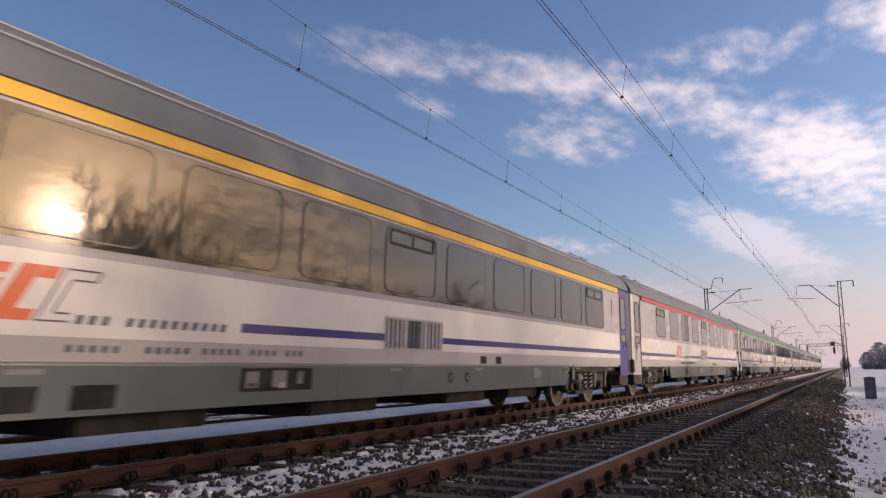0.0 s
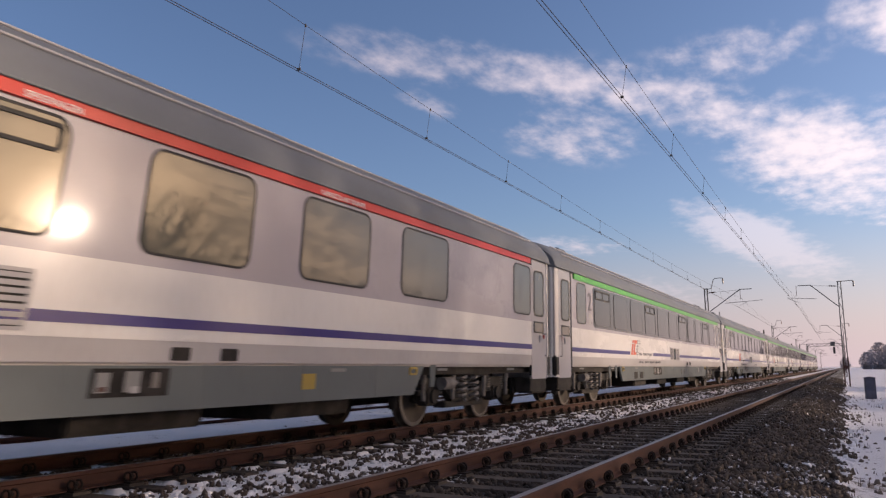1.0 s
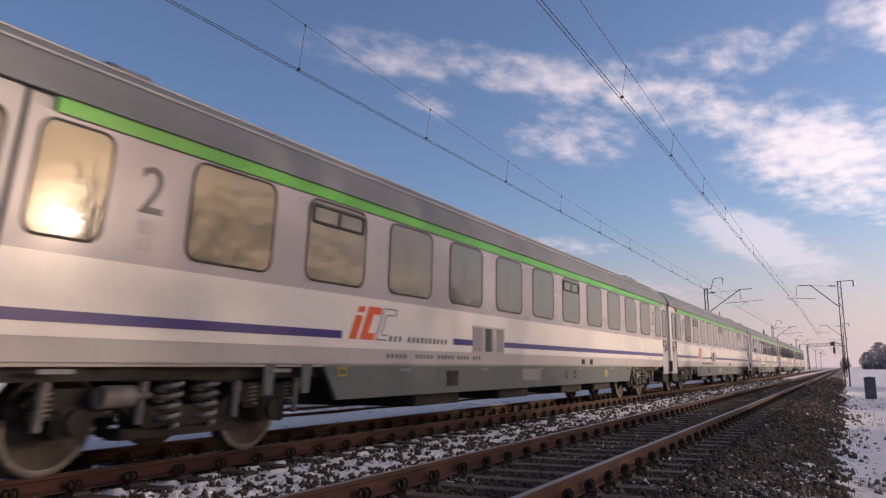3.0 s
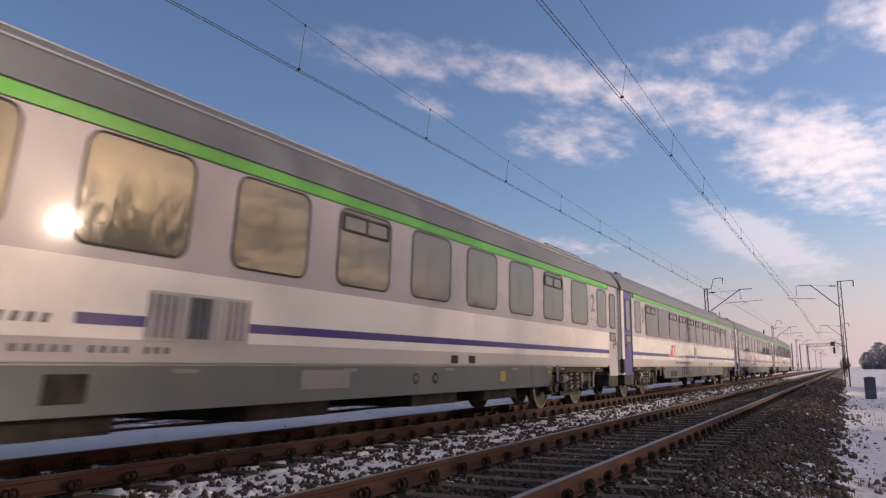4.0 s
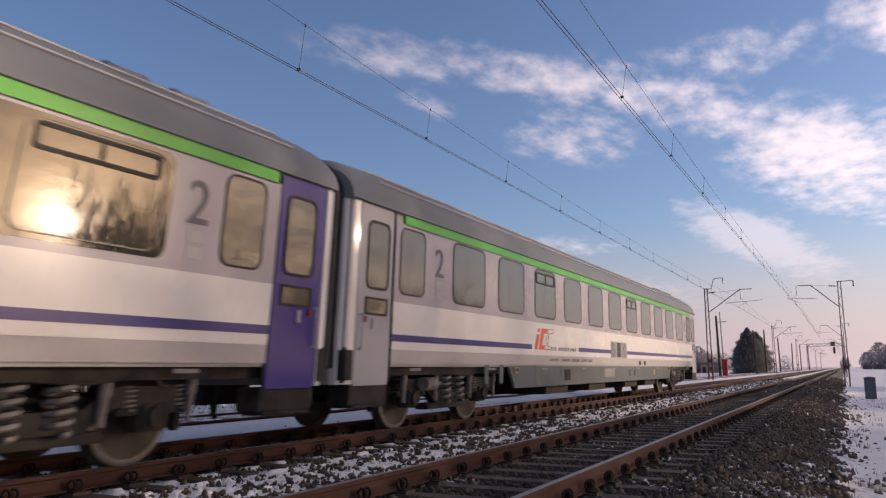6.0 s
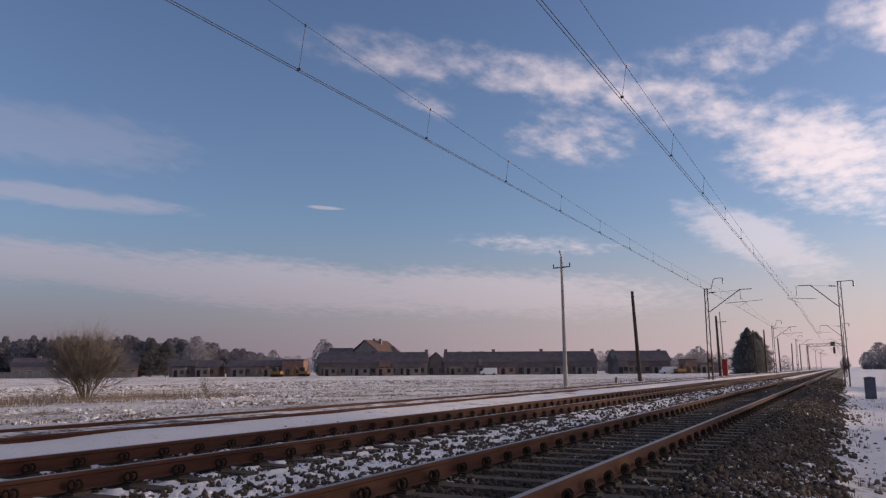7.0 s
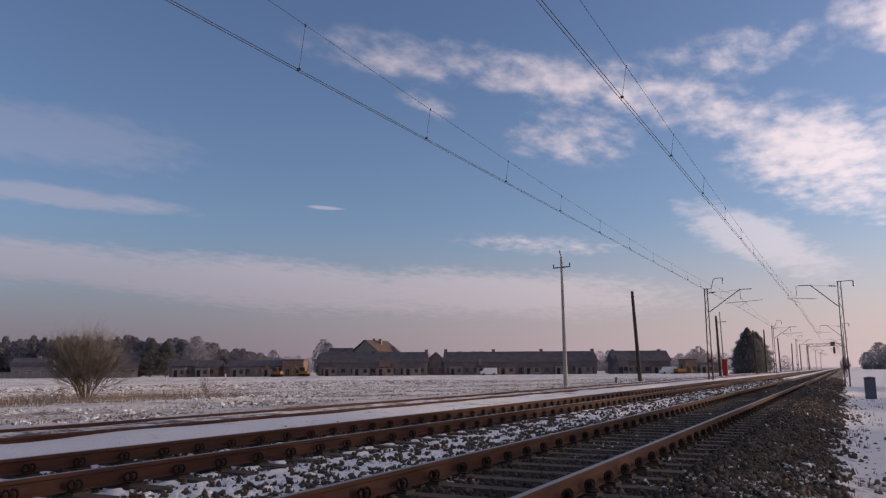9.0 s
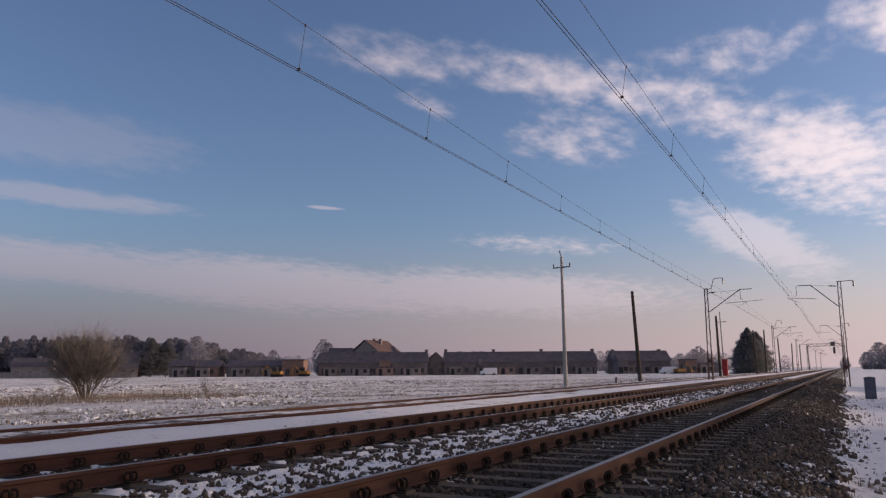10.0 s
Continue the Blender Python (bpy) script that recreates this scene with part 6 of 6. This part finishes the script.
def van(px, depth):
    v = thing("van", "pale van parked before the houses", "van", "vehicles before the houses", at=across((px - 784) * depth / 1353.0, depth, 6))
    bm = bmesh.new()
    side_panel(bm, [(-2.4, 0.35), (2.4, 0.35), (2.4, 1.1), (1.7, 1.3), (1.2, 2.1), (-2.3, 2.15), (-2.4, 1.9)], 0.9, 1.8)
    bmesh.ops.rotate(bm, verts=bm.verts, cent=(0, 0, 0), matrix=Matrix.Rotation(radians(90), 3, "Z"))
    part("body", bm, PALE_MARK, v)
    for x in (-1.5, 1.5):
        for y in (-0.85, 0.85):
            bm = bmesh.new()
            bar(bm, (x, y - 0.1, 0.34), (x, y + 0.1, 0.34), 0.34, 14)
            part("wheel", bm, RUBBER, v)


van(862, D - 12)
van(1176, D - 12)


# ---- woods ----
def wood(name, label, rows, mat, seed, cards=70):
    """A far belt of bare trees: thin trunks under open crowns of many small twig clumps, in one mesh. rows: place in metres across, depth, height, width."""
    rng = random.Random(seed)
    verts, faces = [], []
    for u, depth, h, w in rows:
        p = ACROSS @ Vector((u, depth, 0))
        base = Vector((p.x, p.y, -1.0))
        limb(verts, faces, base, base + Vector((0, 0, h * 0.75)), h * 0.016, h * 0.006, 4)
        for i in range(cards):
            f = rng.uniform(0.04, 1.0)
            wide = w * (0.25 + 0.85 * math.sin(math.pi * min(1, f * 0.9 + 0.08)))
            a = rng.uniform(0, 6.283)
            q = rng.uniform(0.1, 1.0) ** 0.6 * wide * 0.5
            c = base + Vector((q * math.cos(a), q * math.sin(a), f * h))
            s = h * rng.uniform(0.016, 0.056) * (1.35 - 0.7 * f)
            k = len(verts)
            d1 = Vector((rng.gauss(0, 1), rng.gauss(0, 1), rng.gauss(0.6, 0.8))).normalized() * s
            d2 = Vector((rng.gauss(0, 1), rng.gauss(0, 1), rng.gauss(0, 0.8))).normalized() * s * 0.6
            verts += [tuple(c - d1), tuple(c + d2), tuple(c + d1), tuple(c - d2)]
            faces.append((k, k + 1, k + 2, k + 3))
    return tagged(new(name, raw_mesh(name, verts, faces, mat)), label, "woodland", kind="stuff")


rng = random.Random(21)
E = 430.0
EP = E / 1353.0
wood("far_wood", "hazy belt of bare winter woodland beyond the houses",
     [((px - 784) * EP, E + rng.uniform(-15, 40), rng.uniform(0.82, 1.08) * (20.5 - max(0, px - 290) * 0.055), rng.uniform(6, 10)) for px in [-60 + 3.3 * i for i in range(158)]], HAZED_WOOD, 3, 1900)
E = 520.0
EP = E / 1353.0
wood("far_wood_low", "low hazy tree line beyond the houses", [((px - 784) * EP, E + rng.uniform(-20, 60), rng.uniform(7.5, 13.5), rng.uniform(7, 12)) for px in [440 + 5.0 * i for i in range(188)]], HAZED_WOOD, 4, 700)
wood("far_wood_ahead", "hazy bare trees beside the line ahead", [((px - 784) * 0.31, 420 + rng.uniform(-20, 20), h, h * 0.75) for px, h in ((1527, 14.5), (1548, 10), (1566, 13), (1590, 14), (1620, 13), (1650, 12), (1512, 7), (1680, 14), (1720, 13))], HAZE_PALE_WOOD, 5, 2400)
wood("garden_trees", "bare garden trees among the houses", [((px - 784) * (D + 30) / 1353.0, D + 30 + rng.uniform(-6, 10), h, h * 0.6) for px, h in ((570, 12.5), (580, 11), (850, 8), (838, 8), (812, 8), (1225, 9), (1212, 8), (1245, 8), (180, 12), (340, 14), (352, 13), (480, 9), (1075, 8))], HAZED_WOOD, 6, 1100)


def conifer(px, depth, tall, wide, seed, label):
    rng = random.Random(seed)
    t = thing("conifer", label, "tree", "dark evergreens", at=across((px - 784) * depth / 1353.0, depth, 0, -0.9))
    verts, faces = [], []
    limb(verts, faces, Vector((0, 0, -0.2)), Vector((0, 0, tall * 0.95)), tall * 0.02, tall * 0.005, 6)
    part("trunk", raw_mesh("trunk", verts, faces, BARK), None, t)
    verts, faces = [], []
    for i in range(5600):
        f = rng.random() ** 0.85
        reach = wide * 0.5 * min(1.0, 1.75 * (1 - f)) ** 0.8 * rng.uniform(0.3, 1.0 + 0.14 * math.sin(f * 37 + seed))
        a = rng.uniform(0, 6.283)
        c = Vector((reach * math.cos(a), reach * math.sin(a), 0.04 * tall + f * tall * 0.96 + rng.gauss(0, 0.1)))
        out = Vector((math.cos(a), math.sin(a), rng.uniform(-0.5, 0.5)))
        s = tall * rng.uniform(0.018, 0.045)
        side = out.cross(Vector((0, 0, 1))).normalized() * s * 0.6
        k = len(verts)
        verts += [tuple(c - out * s), tuple(c + side + Vector((0, 0, s * 0.3))), tuple(c + out * s), tuple(c - side)]
        faces.append((k, k + 1, k + 2, k + 3))
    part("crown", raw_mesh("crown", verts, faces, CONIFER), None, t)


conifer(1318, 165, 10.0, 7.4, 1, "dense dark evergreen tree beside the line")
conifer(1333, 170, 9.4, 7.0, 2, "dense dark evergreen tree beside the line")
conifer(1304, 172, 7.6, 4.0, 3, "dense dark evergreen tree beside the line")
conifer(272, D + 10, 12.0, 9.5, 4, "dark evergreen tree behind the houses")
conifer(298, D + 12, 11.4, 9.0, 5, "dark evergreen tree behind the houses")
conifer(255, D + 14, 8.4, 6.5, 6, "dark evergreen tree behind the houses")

# ---- bare trees on the sunny side of the line, seen mirrored in the coach windows ----
for i, (x, y, h) in enumerate(SUN_SIDE_TREES):
    bare_tree("bare_tree", "leafless broad tree standing on the sunny side of the line", "tree", "bare trees beside the line", x, y, lie(x), h, 1 + (i % 3 == 0), 4, 6, 0.66, 60 + i, 0.3, h * 0.012)


# ---- tracks, piece by piece ----
build_track("track_1", "near railway track with rusty rails on concrete sleepers", TRACK_NEAR, -0.01, RAIL, -4.0, 87)
build_track("track_2", "far railway track with rusty rails on concrete sleepers", TRACK_FAR, 0.50, RAIL, -4.0, 84)
build_track("track_3", "disused rusty siding half buried in snow", SIDING, 0.2, SIDING_RAIL, 1.0, 0, sleepers=False)


def motions():
    times = [-0.5, 0.0] + [0.5 * i for i in range(1, 20)] + [10.0, 10.5]
    for i, coach in enumerate(TRAIN):
        walk(coach, [(t, pose(TRACK_FAR, FIRST_COACH_Y + 26.4 * i - SPEED * t, 0.0)) for t in times])


motions()
